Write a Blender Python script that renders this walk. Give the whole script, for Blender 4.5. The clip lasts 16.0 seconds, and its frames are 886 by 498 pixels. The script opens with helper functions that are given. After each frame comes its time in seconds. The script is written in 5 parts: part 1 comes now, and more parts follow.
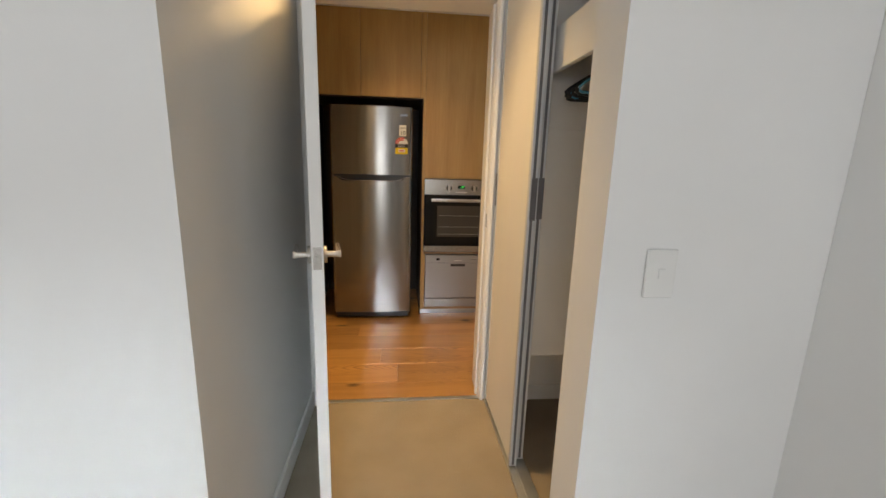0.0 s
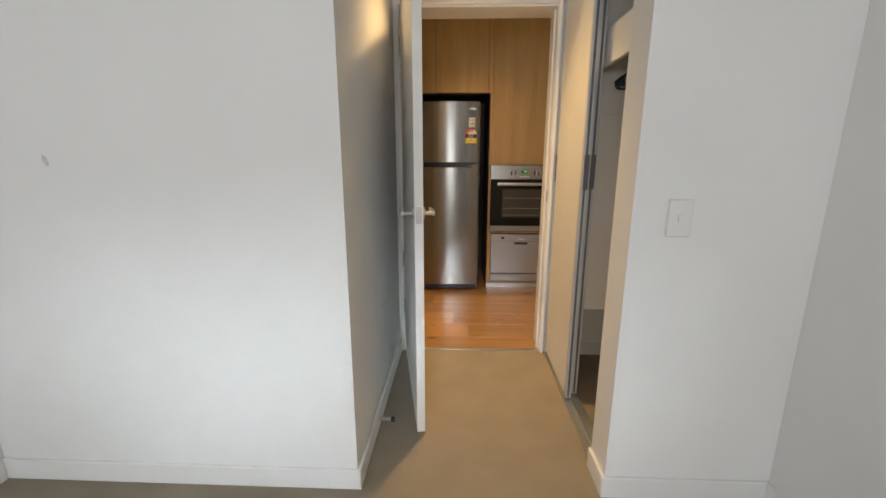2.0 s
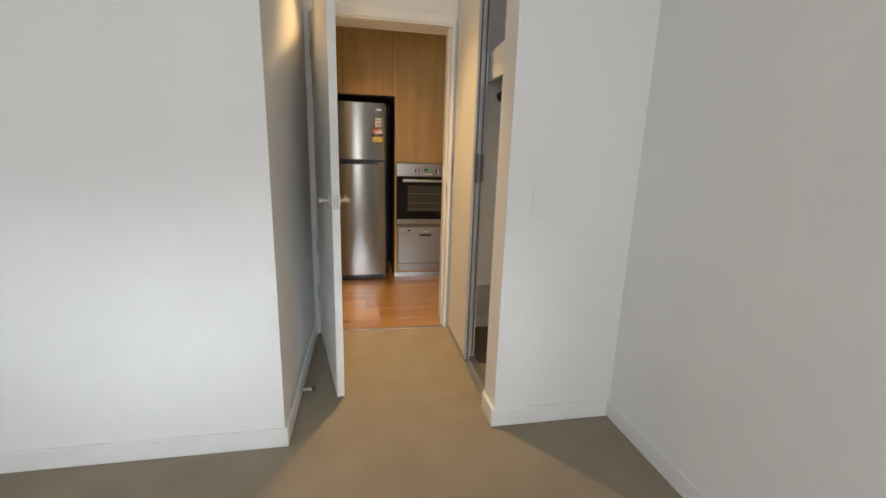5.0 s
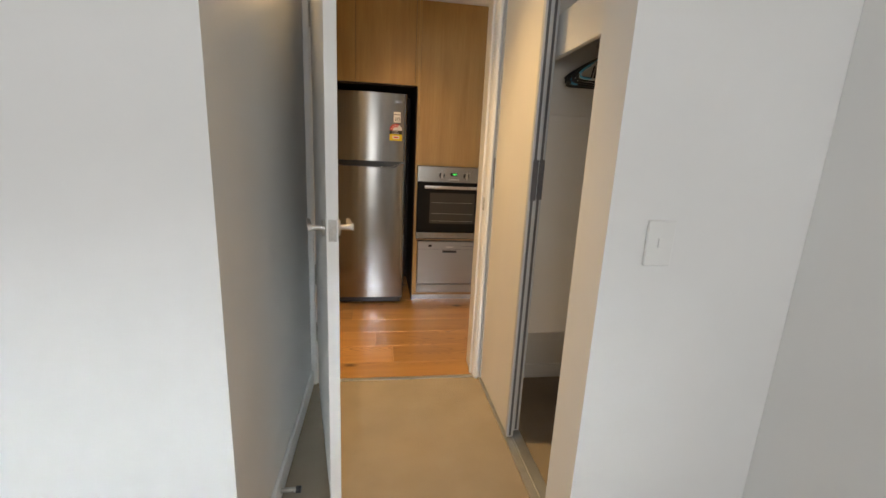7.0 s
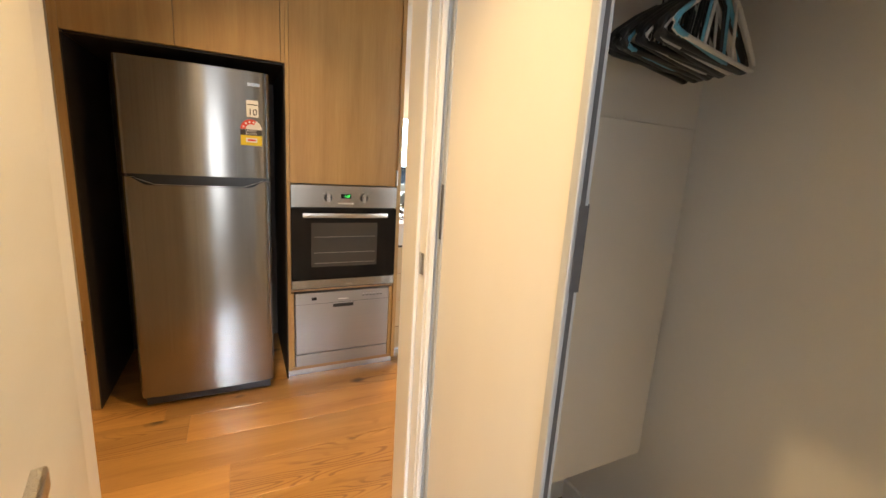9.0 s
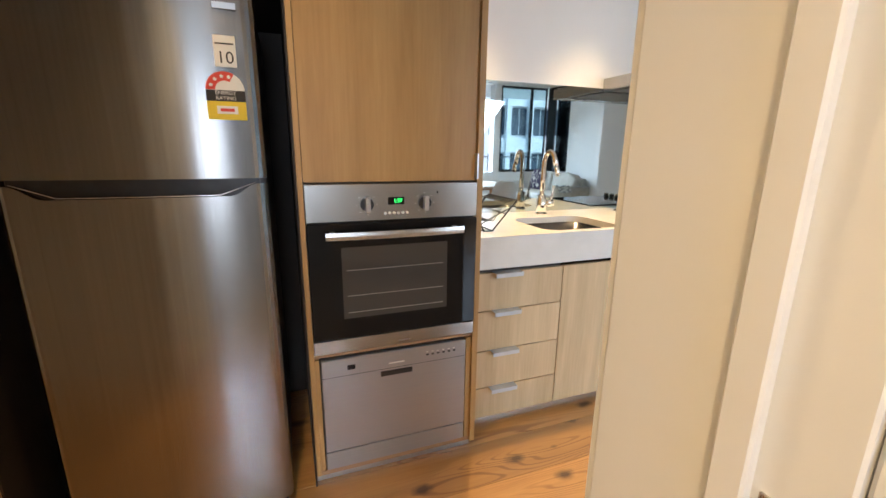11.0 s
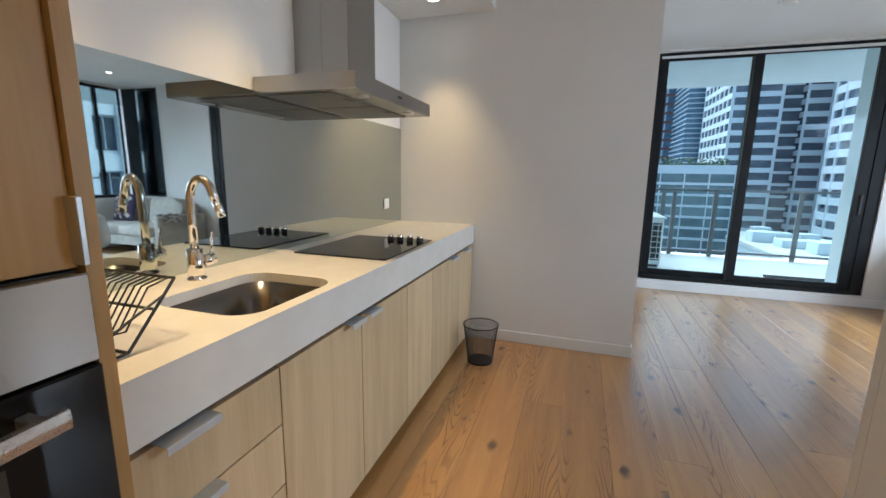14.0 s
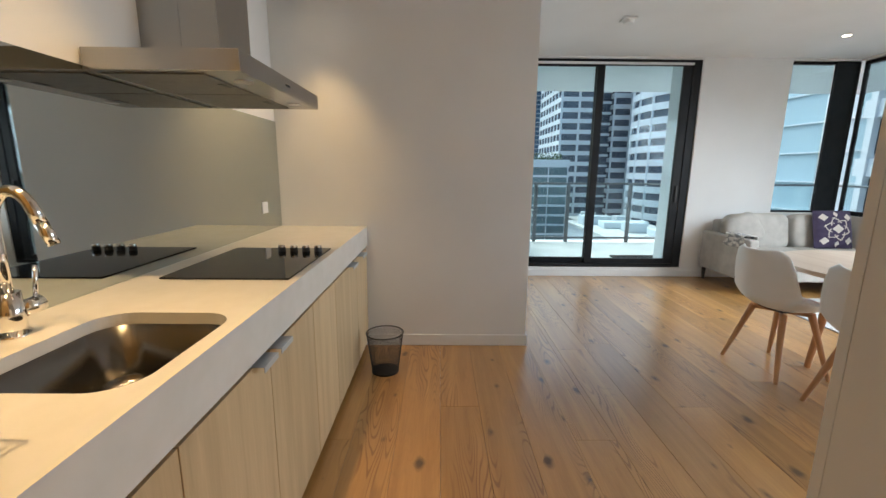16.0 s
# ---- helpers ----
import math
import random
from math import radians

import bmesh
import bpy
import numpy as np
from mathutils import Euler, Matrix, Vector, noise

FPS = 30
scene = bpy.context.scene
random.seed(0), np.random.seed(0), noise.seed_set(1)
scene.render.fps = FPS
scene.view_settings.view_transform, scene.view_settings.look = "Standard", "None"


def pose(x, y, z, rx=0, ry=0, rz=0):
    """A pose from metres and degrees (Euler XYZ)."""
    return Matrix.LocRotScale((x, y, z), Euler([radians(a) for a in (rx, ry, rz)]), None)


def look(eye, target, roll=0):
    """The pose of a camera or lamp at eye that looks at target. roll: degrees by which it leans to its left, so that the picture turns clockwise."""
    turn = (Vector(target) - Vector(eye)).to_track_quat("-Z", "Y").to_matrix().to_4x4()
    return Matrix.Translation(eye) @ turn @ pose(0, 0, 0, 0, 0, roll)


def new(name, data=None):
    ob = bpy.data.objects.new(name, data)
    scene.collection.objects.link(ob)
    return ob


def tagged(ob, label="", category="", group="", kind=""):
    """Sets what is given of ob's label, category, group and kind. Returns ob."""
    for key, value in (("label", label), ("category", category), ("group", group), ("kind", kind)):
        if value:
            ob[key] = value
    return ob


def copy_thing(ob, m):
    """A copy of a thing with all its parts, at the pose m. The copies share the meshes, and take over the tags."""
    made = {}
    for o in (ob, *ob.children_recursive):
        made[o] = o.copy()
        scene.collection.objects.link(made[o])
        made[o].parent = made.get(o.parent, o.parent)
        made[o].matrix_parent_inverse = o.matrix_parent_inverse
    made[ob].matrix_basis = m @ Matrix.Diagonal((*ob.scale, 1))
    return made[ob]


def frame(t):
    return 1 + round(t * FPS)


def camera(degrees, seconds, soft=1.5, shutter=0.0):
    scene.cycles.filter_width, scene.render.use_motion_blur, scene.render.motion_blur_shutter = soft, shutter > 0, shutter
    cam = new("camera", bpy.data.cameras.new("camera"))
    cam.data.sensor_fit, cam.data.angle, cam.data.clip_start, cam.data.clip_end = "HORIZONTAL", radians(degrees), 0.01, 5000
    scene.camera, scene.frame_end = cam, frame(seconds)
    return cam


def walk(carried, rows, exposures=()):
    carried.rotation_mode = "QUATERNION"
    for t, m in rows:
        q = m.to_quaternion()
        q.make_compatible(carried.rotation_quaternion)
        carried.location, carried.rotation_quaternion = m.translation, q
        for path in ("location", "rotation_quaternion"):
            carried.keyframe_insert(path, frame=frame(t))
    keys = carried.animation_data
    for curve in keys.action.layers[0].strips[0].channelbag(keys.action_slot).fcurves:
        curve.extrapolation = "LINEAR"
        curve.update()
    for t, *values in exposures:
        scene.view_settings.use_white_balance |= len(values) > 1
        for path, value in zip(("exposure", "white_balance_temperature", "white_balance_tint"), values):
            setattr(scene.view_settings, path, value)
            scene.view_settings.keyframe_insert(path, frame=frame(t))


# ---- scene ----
cam = camera(94.1, 16.0)
EXPOSURES = [(0, 1.12, 6900, 10), (3.7, 1.08, 6900, 10), (7.4, 1.2, 6950, 10), (8, 1.5, 7000, 10), (8.5, 1.5, 6900, 10), (9.2, 1.85, 6600, 10), (10, 1.55, 6300, 10), (11.3, 1.6, 5600, 10), (12, 1.45, 5400, 9), (12.5, 1.25, 5150, 8), (14, 1.0, 5600, 8), (16, 0.85, 6400, 10)]
SKY, SUN, BED_W, STRIP_W, LIV_W, HALL_W, KIT_W, BENCH_W, LIVSPOT_W = 0.15, 2.7, 21.5, 1.0, 56.0, 68.0, 25.0, 36.0, 6.0
PATH = [
    (0, (0.262, 0.855, 1.278), (0.478, 2.799, 0.858), 1.7),
    (0.5, (0.331, 0.738, 1.268), (0.439, 2.689, 0.843), 2.5),
    (1, (0.301, 0.654, 1.252), (0.238, 2.608, 0.829), 1.2),
    (1.5, (0.2, 0.54, 1.237), (0.075, 2.48, 0.764), -0.1),
    (2, (0.188, 0.433, 1.227), (0.112, 2.38, 0.778), 0.1),
    (2.5, (0.236, 0.328, 1.225), (0.21, 2.273, 0.759), 1.8),
    (3, (0.227, 0.215, 1.221), (0.307, 2.154, 0.736), 2.2),
    (3.5, (0.183, 0.134, 1.219), (0.519, 2.05, 0.752), 1.7),
    (3.7, (0.181, 0.092, 1.213), (0.611, 1.992, 0.763), 1.0),
    (6, (0.136, 0.302, 1.203), (0.429, 2.232, 0.768), 2.4),
    (6.5, (0.183, 0.544, 1.216), (0.449, 2.478, 0.781), 2.4),
    (7, (0.169, 0.796, 1.227), (0.474, 2.722, 0.782), 2.7),
    (7.5, (0.166, 1.033, 1.224), (0.569, 2.943, 0.786), 3.0),
    (8, (0.218, 1.306, 1.233), (0.751, 3.183, 0.795), 3.1),
    (8.5, (0.239, 1.557, 1.259), (0.958, 3.377, 0.846), 3.6),
    (9, (0.225, 1.796, 1.277), (1.1, 3.551, 0.881), 3.6),
    (9.2, (0.246, 1.89, 1.275), (1.084, 3.66, 0.871), 3.8),
    (11.3, (0.453, 2.927, 1.24), (1.134, 4.748, 0.77), 0.6),
    (11.5, (0.478, 3.032, 1.247), (1.305, 4.792, 0.782), 0.4),
    (12, (0.517, 3.221, 1.253), (1.78, 4.714, 0.834), 1.0),
    (12.5, (0.531, 3.336, 1.265), (2.134, 4.48, 0.916), 1.4),
    (13, (0.537, 3.387, 1.267), (2.304, 4.262, 0.936), 1.4),
    (13.5, (0.586, 3.423, 1.261), (2.42, 4.142, 0.915), 1.0),
    (14, (0.698, 3.515, 1.267), (2.57, 4.121, 0.91), 0.9),
    (14.5, (0.777, 3.59, 1.274), (2.688, 4.041, 0.893), 1.1),
    (15, (0.802, 3.655, 1.273), (2.745, 3.919, 0.882), 1.0),
    (15.5, (0.812, 3.707, 1.281), (2.772, 3.804, 0.895), 0.7),
    (16, (0.82, 3.739, 1.293), (2.785, 3.721, 0.917), 0.5),
]
walk(cam, [(t, look(eye, target, roll)) for t, eye, target, roll in PATH], EXPOSURES)

# ---- world and light ----
world = bpy.data.worlds.new("overcast_sky")
scene.world = world
world.use_nodes = True
wn = world.node_tree.nodes
sky = wn.new("ShaderNodeTexSky")
sky.sky_type, sky.sun_disc = "NISHITA", False
sky.sun_elevation, sky.sun_rotation = radians(52), radians(68)
sky.air_density, sky.dust_density, sky.ozone_density = 1.0, 4.0, 1.0
world.node_tree.links.new(sky.outputs[0], wn["Background"].inputs[0])
wn["Background"].inputs[1].default_value = SKY


def lamp(name, kind, m, energy, colour, **more):
    data = bpy.data.lights.new(name, kind)
    data.energy, data.color = energy, colour
    for key, value in more.items():
        if key == "size":
            data.shape, data.size, data.size_y = "RECTANGLE", value[0], value[1]
        elif key == "spread":
            data.spread = value
        elif key == "angle":
            data.angle = value
        elif key == "spot":
            data.spot_size, data.spot_blend, data.shadow_soft_size = value
    ob = new(name, data)
    ob.matrix_basis = m
    return ob


lamp("sun", "SUN", look((20, 8, 50), (0, 0, 22)), SUN, (1.0, 0.98, 0.95), angle=radians(70))
lamp("bedroom_window_light", "AREA", look((-0.4, -2.42, 1.25), (-0.45, 2.0, 0.9)), BED_W, (0.88, 0.93, 1.0), size=(1.6, 1.1))
# the strip of open sky seen over the roofs opposite the bedroom
lamp("bedroom_sky_strip_light", "AREA", look((-0.2, -2.42, 2.10), (-0.25, 1.735, 0.47)), STRIP_W, (0.72, 0.87, 1.0), size=(1.9, 0.20), spread=radians(18))
# fill lamp added in an unseen opening, standing in for daylight; aimed at the floor
lamp("living_fill_light", "AREA", look((3.2, -1.08, 1.7), (3.7, 1.0, -0.6)), LIV_W, (0.80, 0.91, 1.0), size=(2.7, 1.5), spread=radians(135))
WARM = (1.0, 0.65, 0.29)
SPOTS = [(0.22, 2.42, 2.59, HALL_W), (0.30, 3.55, 2.59, KIT_W), (1.30, 4.50, 2.385, BENCH_W), (2.05, 4.50, 2.385, BENCH_W),
         (3.45, 4.50, 2.385, BENCH_W * 0.7), (-0.95, 4.40, 2.59, KIT_W), (5.04, -0.14, 2.59, LIVSPOT_W), (3.2, 0.6, 2.59, LIVSPOT_W)]
for sx, sy, sz, sw in SPOTS:
    lamp("downlight_bulb", "SPOT", look((sx, sy, sz - 0.022), (sx, sy + 0.001, 0)), sw, WARM, spot=(radians(74 if sz < 2.5 else 92 if sw == KIT_W else 78), 1.0, 0.03))

# ---- materials ----


def nodes_of(m):
    m.use_nodes = True
    t = m.node_tree
    return t, t.nodes, t.links, t.nodes["Principled BSDF"]


def surf(name, c1, c2, scale=(8, 8, 8), rough=0.6, metal=0.0, bump=0.05, fine=60.0, rvar=0.1, island=0.0, obj=0.0, coat=0.0, spec=0.5, lo=0.3, hi=0.7, bumpdist=0.002):
    """A two-scale material: broad variation between two colours and fine grain in relief and roughness."""
    m = bpy.data.materials.new(name)
    t, n, l, b = nodes_of(m)
    tc = n.new("ShaderNodeTexCoord")
    mp = n.new("ShaderNodeMapping")
    mp.inputs["Scale"].default_value = scale
    src = tc.outputs["Object"]
    if obj:
        oi = n.new("ShaderNodeObjectInfo")
        add = n.new("ShaderNodeVectorMath")
        add.operation = "MULTIPLY_ADD"
        add.inputs[1].default_value = (37.0, 53.0, 71.0)
        l.new(oi.outputs["Random"], add.inputs[0])
        l.new(src, add.inputs[2])
        src = add.outputs[0]
    l.new(src, mp.inputs[0])
    n1 = n.new("ShaderNodeTexNoise")
    n1.inputs["Scale"].default_value, n1.inputs["Detail"].default_value = 1.0, 5.0
    n2 = n.new("ShaderNodeTexNoise")
    n2.inputs["Scale"].default_value, n2.inputs["Detail"].default_value = fine, 3.0
    l.new(mp.outputs[0], n1.inputs["Vector"])
    l.new(mp.outputs[0], n2.inputs["Vector"])
    ramp = n.new("ShaderNodeValToRGB")
    ramp.color_ramp.elements[0].position, ramp.color_ramp.elements[1].position = lo, hi
    ramp.color_ramp.elements[0].color, ramp.color_ramp.elements[1].color = (*c1, 1), (*c2, 1)
    l.new(n1.outputs[0], ramp.inputs[0])
    col = ramp.outputs[0]
    if obj:
        hs = n.new("ShaderNodeHueSaturation")
        mr = n.new("ShaderNodeMapRange")
        mr.inputs[3].default_value, mr.inputs[4].default_value = 1 - obj, 1 + obj
        l.new(oi.outputs["Random"], mr.inputs[0])
        l.new(mr.outputs[0], hs.inputs["Value"])
        l.new(col, hs.inputs["Color"])
        col = hs.outputs[0]
    l.new(col, b.inputs["Base Color"])
    rr = n.new("ShaderNodeMapRange")
    rr.inputs[3].default_value, rr.inputs[4].default_value = max(0.0, rough - rvar), min(1.0, rough + rvar)
    l.new(n2.outputs[0], rr.inputs[0])
    l.new(rr.outputs[0], b.inputs["Roughness"])
    b.inputs["Metallic"].default_value, b.inputs["Coat Weight"].default_value = metal, coat
    b.inputs["Specular IOR Level"].default_value = spec
    if bump:
        bp = n.new("ShaderNodeBump")
        bp.inputs["Strength"].default_value, bp.inputs["Distance"].default_value = bump, bumpdist
        l.new(n2.outputs[0], bp.inputs["Height"])
        l.new(bp.outputs[0], b.inputs["Normal"])
    return m


def oak(name, c1, c2, along, rough=0.45, knots=0.0, obj=0.15, spec=0.5):
    """Oak with long grain along one axis (0 x, 1 y, 2 z), growth figure and, on boards, dark knots."""
    m = bpy.data.materials.new(name)
    t, n, l, b = nodes_of(m)
    tc, oi, add, mp = n.new("ShaderNodeTexCoord"), n.new("ShaderNodeObjectInfo"), n.new("ShaderNodeVectorMath"), n.new("ShaderNodeMapping")
    add.operation = "MULTIPLY_ADD"
    add.inputs[1].default_value = (37.0, 53.0, 71.0)
    l.new(oi.outputs["Random"], add.inputs[0])
    l.new(tc.outputs["Object"], add.inputs[2])
    s = [14.0, 14.0, 14.0]
    s[along] = 0.9
    mp.inputs["Scale"].default_value = s
    l.new(add.outputs[0], mp.inputs[0])
    broad, grain = n.new("ShaderNodeTexNoise"), n.new("ShaderNodeTexNoise")
    broad.inputs["Scale"].default_value, broad.inputs["Detail"].default_value, broad.inputs["Distortion"].default_value = 1.0, 4.0, 0.6
    grain.inputs["Scale"].default_value, grain.inputs["Detail"].default_value = 9.0, 4.0
    l.new(mp.outputs[0], broad.inputs["Vector"])
    l.new(mp.outputs[0], grain.inputs["Vector"])
    mix = n.new("ShaderNodeMath")
    mix.operation = "MULTIPLY_ADD"
    mix.inputs[1].default_value = 0.28
    half = n.new("ShaderNodeMath")
    half.operation = "MULTIPLY"
    half.inputs[1].default_value = 0.72
    l.new(broad.outputs[0], half.inputs[0])
    l.new(grain.outputs[0], mix.inputs[0])
    l.new(half.outputs[0], mix.inputs[2])
    ramp = n.new("ShaderNodeValToRGB")
    ramp.color_ramp.elements[0].position, ramp.color_ramp.elements[1].position = 0.32, 0.66
    ramp.color_ramp.elements[0].color, ramp.color_ramp.elements[1].color = (*c1, 1), (*c2, 1)
    l.new(mix.outputs[0], ramp.inputs[0])
    col, height = ramp.outputs[0], grain.outputs[0]
    if knots:
        # cathedral figure: rings drawn out along the board
        mp3 = n.new("ShaderNodeMapping")
        s3 = [9.0, 9.0, 9.0]
        s3[along] = 1.1
        mp3.inputs["Scale"].default_value = s3
        l.new(add.outputs[0], mp3.inputs[0])
        fig = n.new("ShaderNodeTexNoise")
        fig.inputs["Scale"].default_value, fig.inputs["Detail"].default_value = 0.7, 1.5
        l.new(mp3.outputs[0], fig.inputs["Vector"])
        tri = n.new("ShaderNodeMath")
        tri.operation = "MULTIPLY"
        tri.inputs[1].default_value = 190.0
        sn = n.new("ShaderNodeMath")
        sn.operation = "SINE"
        l.new(fig.outputs[0], tri.inputs[0])
        l.new(tri.outputs[0], sn.inputs[0])
        fr = n.new("ShaderNodeValToRGB")
        fr.color_ramp.elements[0].position, fr.color_ramp.elements[1].position = 0.35, 0.95
        fr.color_ramp.elements[0].color, fr.color_ramp.elements[1].color = (1, 1, 1, 1), (0.50, 0.39, 0.30, 1)
        l.new(sn.outputs[0], fr.inputs[0])
        mul = n.new("ShaderNodeMix")
        mul.data_type, mul.blend_type = "RGBA", "MULTIPLY"
        patch, pm = n.new("ShaderNodeTexNoise"), n.new("ShaderNodeMapRange")
        patch.inputs["Scale"].default_value = 0.55
        l.new(mp3.outputs[0], patch.inputs["Vector"])
        pm.inputs[1].default_value, pm.inputs[2].default_value, pm.inputs[3].default_value, pm.inputs[4].default_value = 0.50, 0.60, 0.06, 0.8
        l.new(patch.outputs[0], pm.inputs[0])
        l.new(pm.outputs[0], mul.inputs[0])
        l.new(col, mul.inputs[6])
        l.new(fr.outputs[0], mul.inputs[7])
        # knots: sparse dark oval cells
        mp2 = n.new("ShaderNodeMapping")
        s2 = [4.2, 4.2, 4.2]
        s2[along] = 2.3
        mp2.inputs["Scale"].default_value = s2
        l.new(add.outputs[0], mp2.inputs[0])
        vor = n.new("ShaderNodeTexVoronoi")
        vor.voronoi_dimensions = "2D"
        vor.inputs["Scale"].default_value = knots
        l.new(mp2.outputs[0], vor.inputs["Vector"])
        kr = n.new("ShaderNodeValToRGB")
        kr.color_ramp.elements[0].position, kr.color_ramp.elements[1].position = 0.085, 0.18
        kr.color_ramp.elements[0].color, kr.color_ramp.elements[1].color = (0.12, 0.08, 0.05, 1), (1, 1, 1, 1)
        wob = n.new("ShaderNodeTexNoise")
        wob.inputs["Scale"].default_value = 24.0
        l.new(add.outputs[0], wob.inputs["Vector"])
        sep = n.new("ShaderNodeSeparateColor")
        l.new(vor.outputs["Color"], sep.inputs[0])
        gate = n.new("ShaderNodeMapRange")
        gate.inputs[1].default_value, gate.inputs[2].default_value, gate.inputs[3].default_value, gate.inputs[4].default_value = 0.1, 0.8, 0.12, 0.0
        l.new(sep.outputs[0], gate.inputs[0])
        w2 = n.new("ShaderNodeMath")
        w2.operation = "MULTIPLY_ADD"
        w2.inputs[1].default_value = 0.10
        l.new(wob.outputs[0], w2.inputs[0])
        l.new(vor.outputs["Distance"], w2.inputs[2])
        w3 = n.new("ShaderNodeMath")
        w3.operation = "ADD"
        l.new(w2.outputs[0], w3.inputs[0])
        l.new(gate.outputs[0], w3.inputs[1])
        l.new(w3.outputs[0], kr.inputs[0])
        mul2 = n.new("ShaderNodeMix")
        mul2.data_type, mul2.blend_type = "RGBA", "MULTIPLY"
        mul2.inputs[0].default_value = 0.9
        l.new(mul.outputs[2], mul2.inputs[6])
        l.new(kr.outputs[0], mul2.inputs[7])
        col = mul2.outputs[2]
    hs, mr = n.new("ShaderNodeHueSaturation"), n.new("ShaderNodeMapRange")
    mr.inputs[3].default_value, mr.inputs[4].default_value = 1 - obj, 1 + obj
    l.new(oi.outputs["Random"], mr.inputs[0])
    l.new(mr.outputs[0], hs.inputs["Value"])
    l.new(col, hs.inputs["Color"])
    l.new(hs.outputs[0], b.inputs["Base Color"])
    rr = n.new("ShaderNodeMapRange")
    rr.inputs[3].default_value, rr.inputs[4].default_value = rough - 0.03, rough + 0.05
    l.new(grain.outputs[0], rr.inputs[0])
    l.new(rr.outputs[0], b.inputs["Roughness"])
    b.inputs["Specular IOR Level"].default_value = spec
    bp = n.new("ShaderNodeBump")
    bp.inputs["Strength"].default_value, bp.inputs["Distance"].default_value = 0.05, 0.001
    l.new(height, bp.inputs["Height"])
    l.new(bp.outputs[0], b.inputs["Normal"])
    return m


def plain(name, c, rough=0.5, metal=0.0, emit=0.0):
    m = bpy.data.materials.new(name)
    t, n, l, b = nodes_of(m)
    b.inputs["Base Color"].default_value = (*c, 1)
    b.inputs["Roughness"].default_value, b.inputs["Metallic"].default_value = rough, metal
    if emit:
        b.inputs["Emission Color"].default_value, b.inputs["Emission Strength"].default_value = (*c, 1), emit
    return m


def pane_glass(name, tint, gloss=1.0):
    m = bpy.data.materials.new(name)
    m.use_nodes = True
    t = m.node_tree
    n, l = t.nodes, t.links
    n.remove(n["Principled BSDF"])
    tr, gl, mx, fr = n.new("ShaderNodeBsdfTransparent"), n.new("ShaderNodeBsdfGlossy"), n.new("ShaderNodeMixShader"), n.new("ShaderNodeFresnel")
    tr.inputs[0].default_value = (*tint, 1)
    gl.inputs["Roughness"].default_value = 0.01
    fr.inputs[0].default_value = 1.35
    l.new(fr.outputs[0], mx.inputs[0])
    l.new(tr.outputs[0], mx.inputs[1])
    l.new(gl.outputs[0], mx.inputs[2])
    l.new(mx.outputs[0], n["Material Output"].inputs[0])
    return m


WALL = surf("white_wall_paint", (0.76, 0.76, 0.75), (0.81, 0.81, 0.80), (1.5, 1.5, 1.5), 0.7, bump=0.06, fine=120, rvar=0.05)
CEIL = surf("ceiling_paint", (0.80, 0.80, 0.79), (0.84, 0.84, 0.83), (1.5, 1.5, 1.5), 0.8, bump=0.03, fine=120)
TRIM = surf("satin_white_trim", (0.78, 0.78, 0.77), (0.83, 0.83, 0.82), (3, 3, 3), 0.38, bump=0.03, fine=60)
DOORP = surf("door_paint", (0.76, 0.76, 0.74), (0.81, 0.81, 0.79), (2, 2, 6), 0.42, bump=0.04, fine=70)
ROBE = surf("sliding_door_laminate", (0.74, 0.72, 0.68), (0.79, 0.77, 0.73), (3, 3, 1), 0.5, bump=0.04, fine=90)
ROBEIN = surf("wardrobe_lining", (0.77, 0.76, 0.73), (0.81, 0.80, 0.77), (2, 2, 2), 0.7, bump=0.05, fine=90)
CARPET = surf("beige_carpet", (0.33, 0.28, 0.215), (0.375, 0.318, 0.245), (5, 5, 5), 0.95, bump=0.9, fine=90, spec=0.1, bumpdist=0.006)
BOARD = oak("oak_floor_board", (0.385, 0.185, 0.047), (0.54, 0.288, 0.085), 0, 0.34, knots=1.0, obj=0.19, spec=0.9)
bb = BOARD.node_tree.nodes["Principled BSDF"]
bb.inputs["Coat Weight"].default_value, bb.inputs["Coat Roughness"].default_value, bb.inputs["Coat IOR"].default_value = 0.75, 0.25, 1.75
OAKV = oak("oak_veneer_upright", (0.40, 0.235, 0.078), (0.53, 0.34, 0.13), 2, 0.42, obj=0.05)
OAKL = oak("light_oak_door_veneer", (0.50, 0.36, 0.195), (0.66, 0.50, 0.295), 2, 0.42, obj=0.05)
OAKX = oak("oak_edging", (0.36, 0.22, 0.11), (0.46, 0.30, 0.16), 0, 0.45, obj=0.05)
BEECH = oak("beech_leg", (0.42, 0.20, 0.09), (0.52, 0.28, 0.13), 2, 0.4, obj=0.06)
STEEL = surf("brushed_steel", (0.25, 0.24, 0.225), (0.285, 0.275, 0.26), (120, 120, 1.2), 0.20, 1.0, 0.0, 3.0, 0.03)
sn_, sl_ = STEEL.node_tree.nodes, STEEL.node_tree.links
tg = sn_.new("ShaderNodeTangent")
tg.direction_type, tg.axis = "RADIAL", "Z"
sl_.new(tg.outputs[0], sn_["Principled BSDF"].inputs["Tangent"])
sn_["Principled BSDF"].inputs["Anisotropic"].default_value = 0.9
sn_["Principled BSDF"].inputs["Anisotropic Rotation"].default_value = 0.25
STEELH = surf("brushed_steel_level", (0.40, 0.39, 0.37), (0.415, 0.405, 0.385), (1.2, 90, 220), 0.26, 1.0, 0.0, 3.0, 0.012)
FILTER = surf("dull_filter_metal", (0.17, 0.16, 0.145), (0.23, 0.215, 0.195), (40, 40, 40), 0.4, 0.9, 0.0)
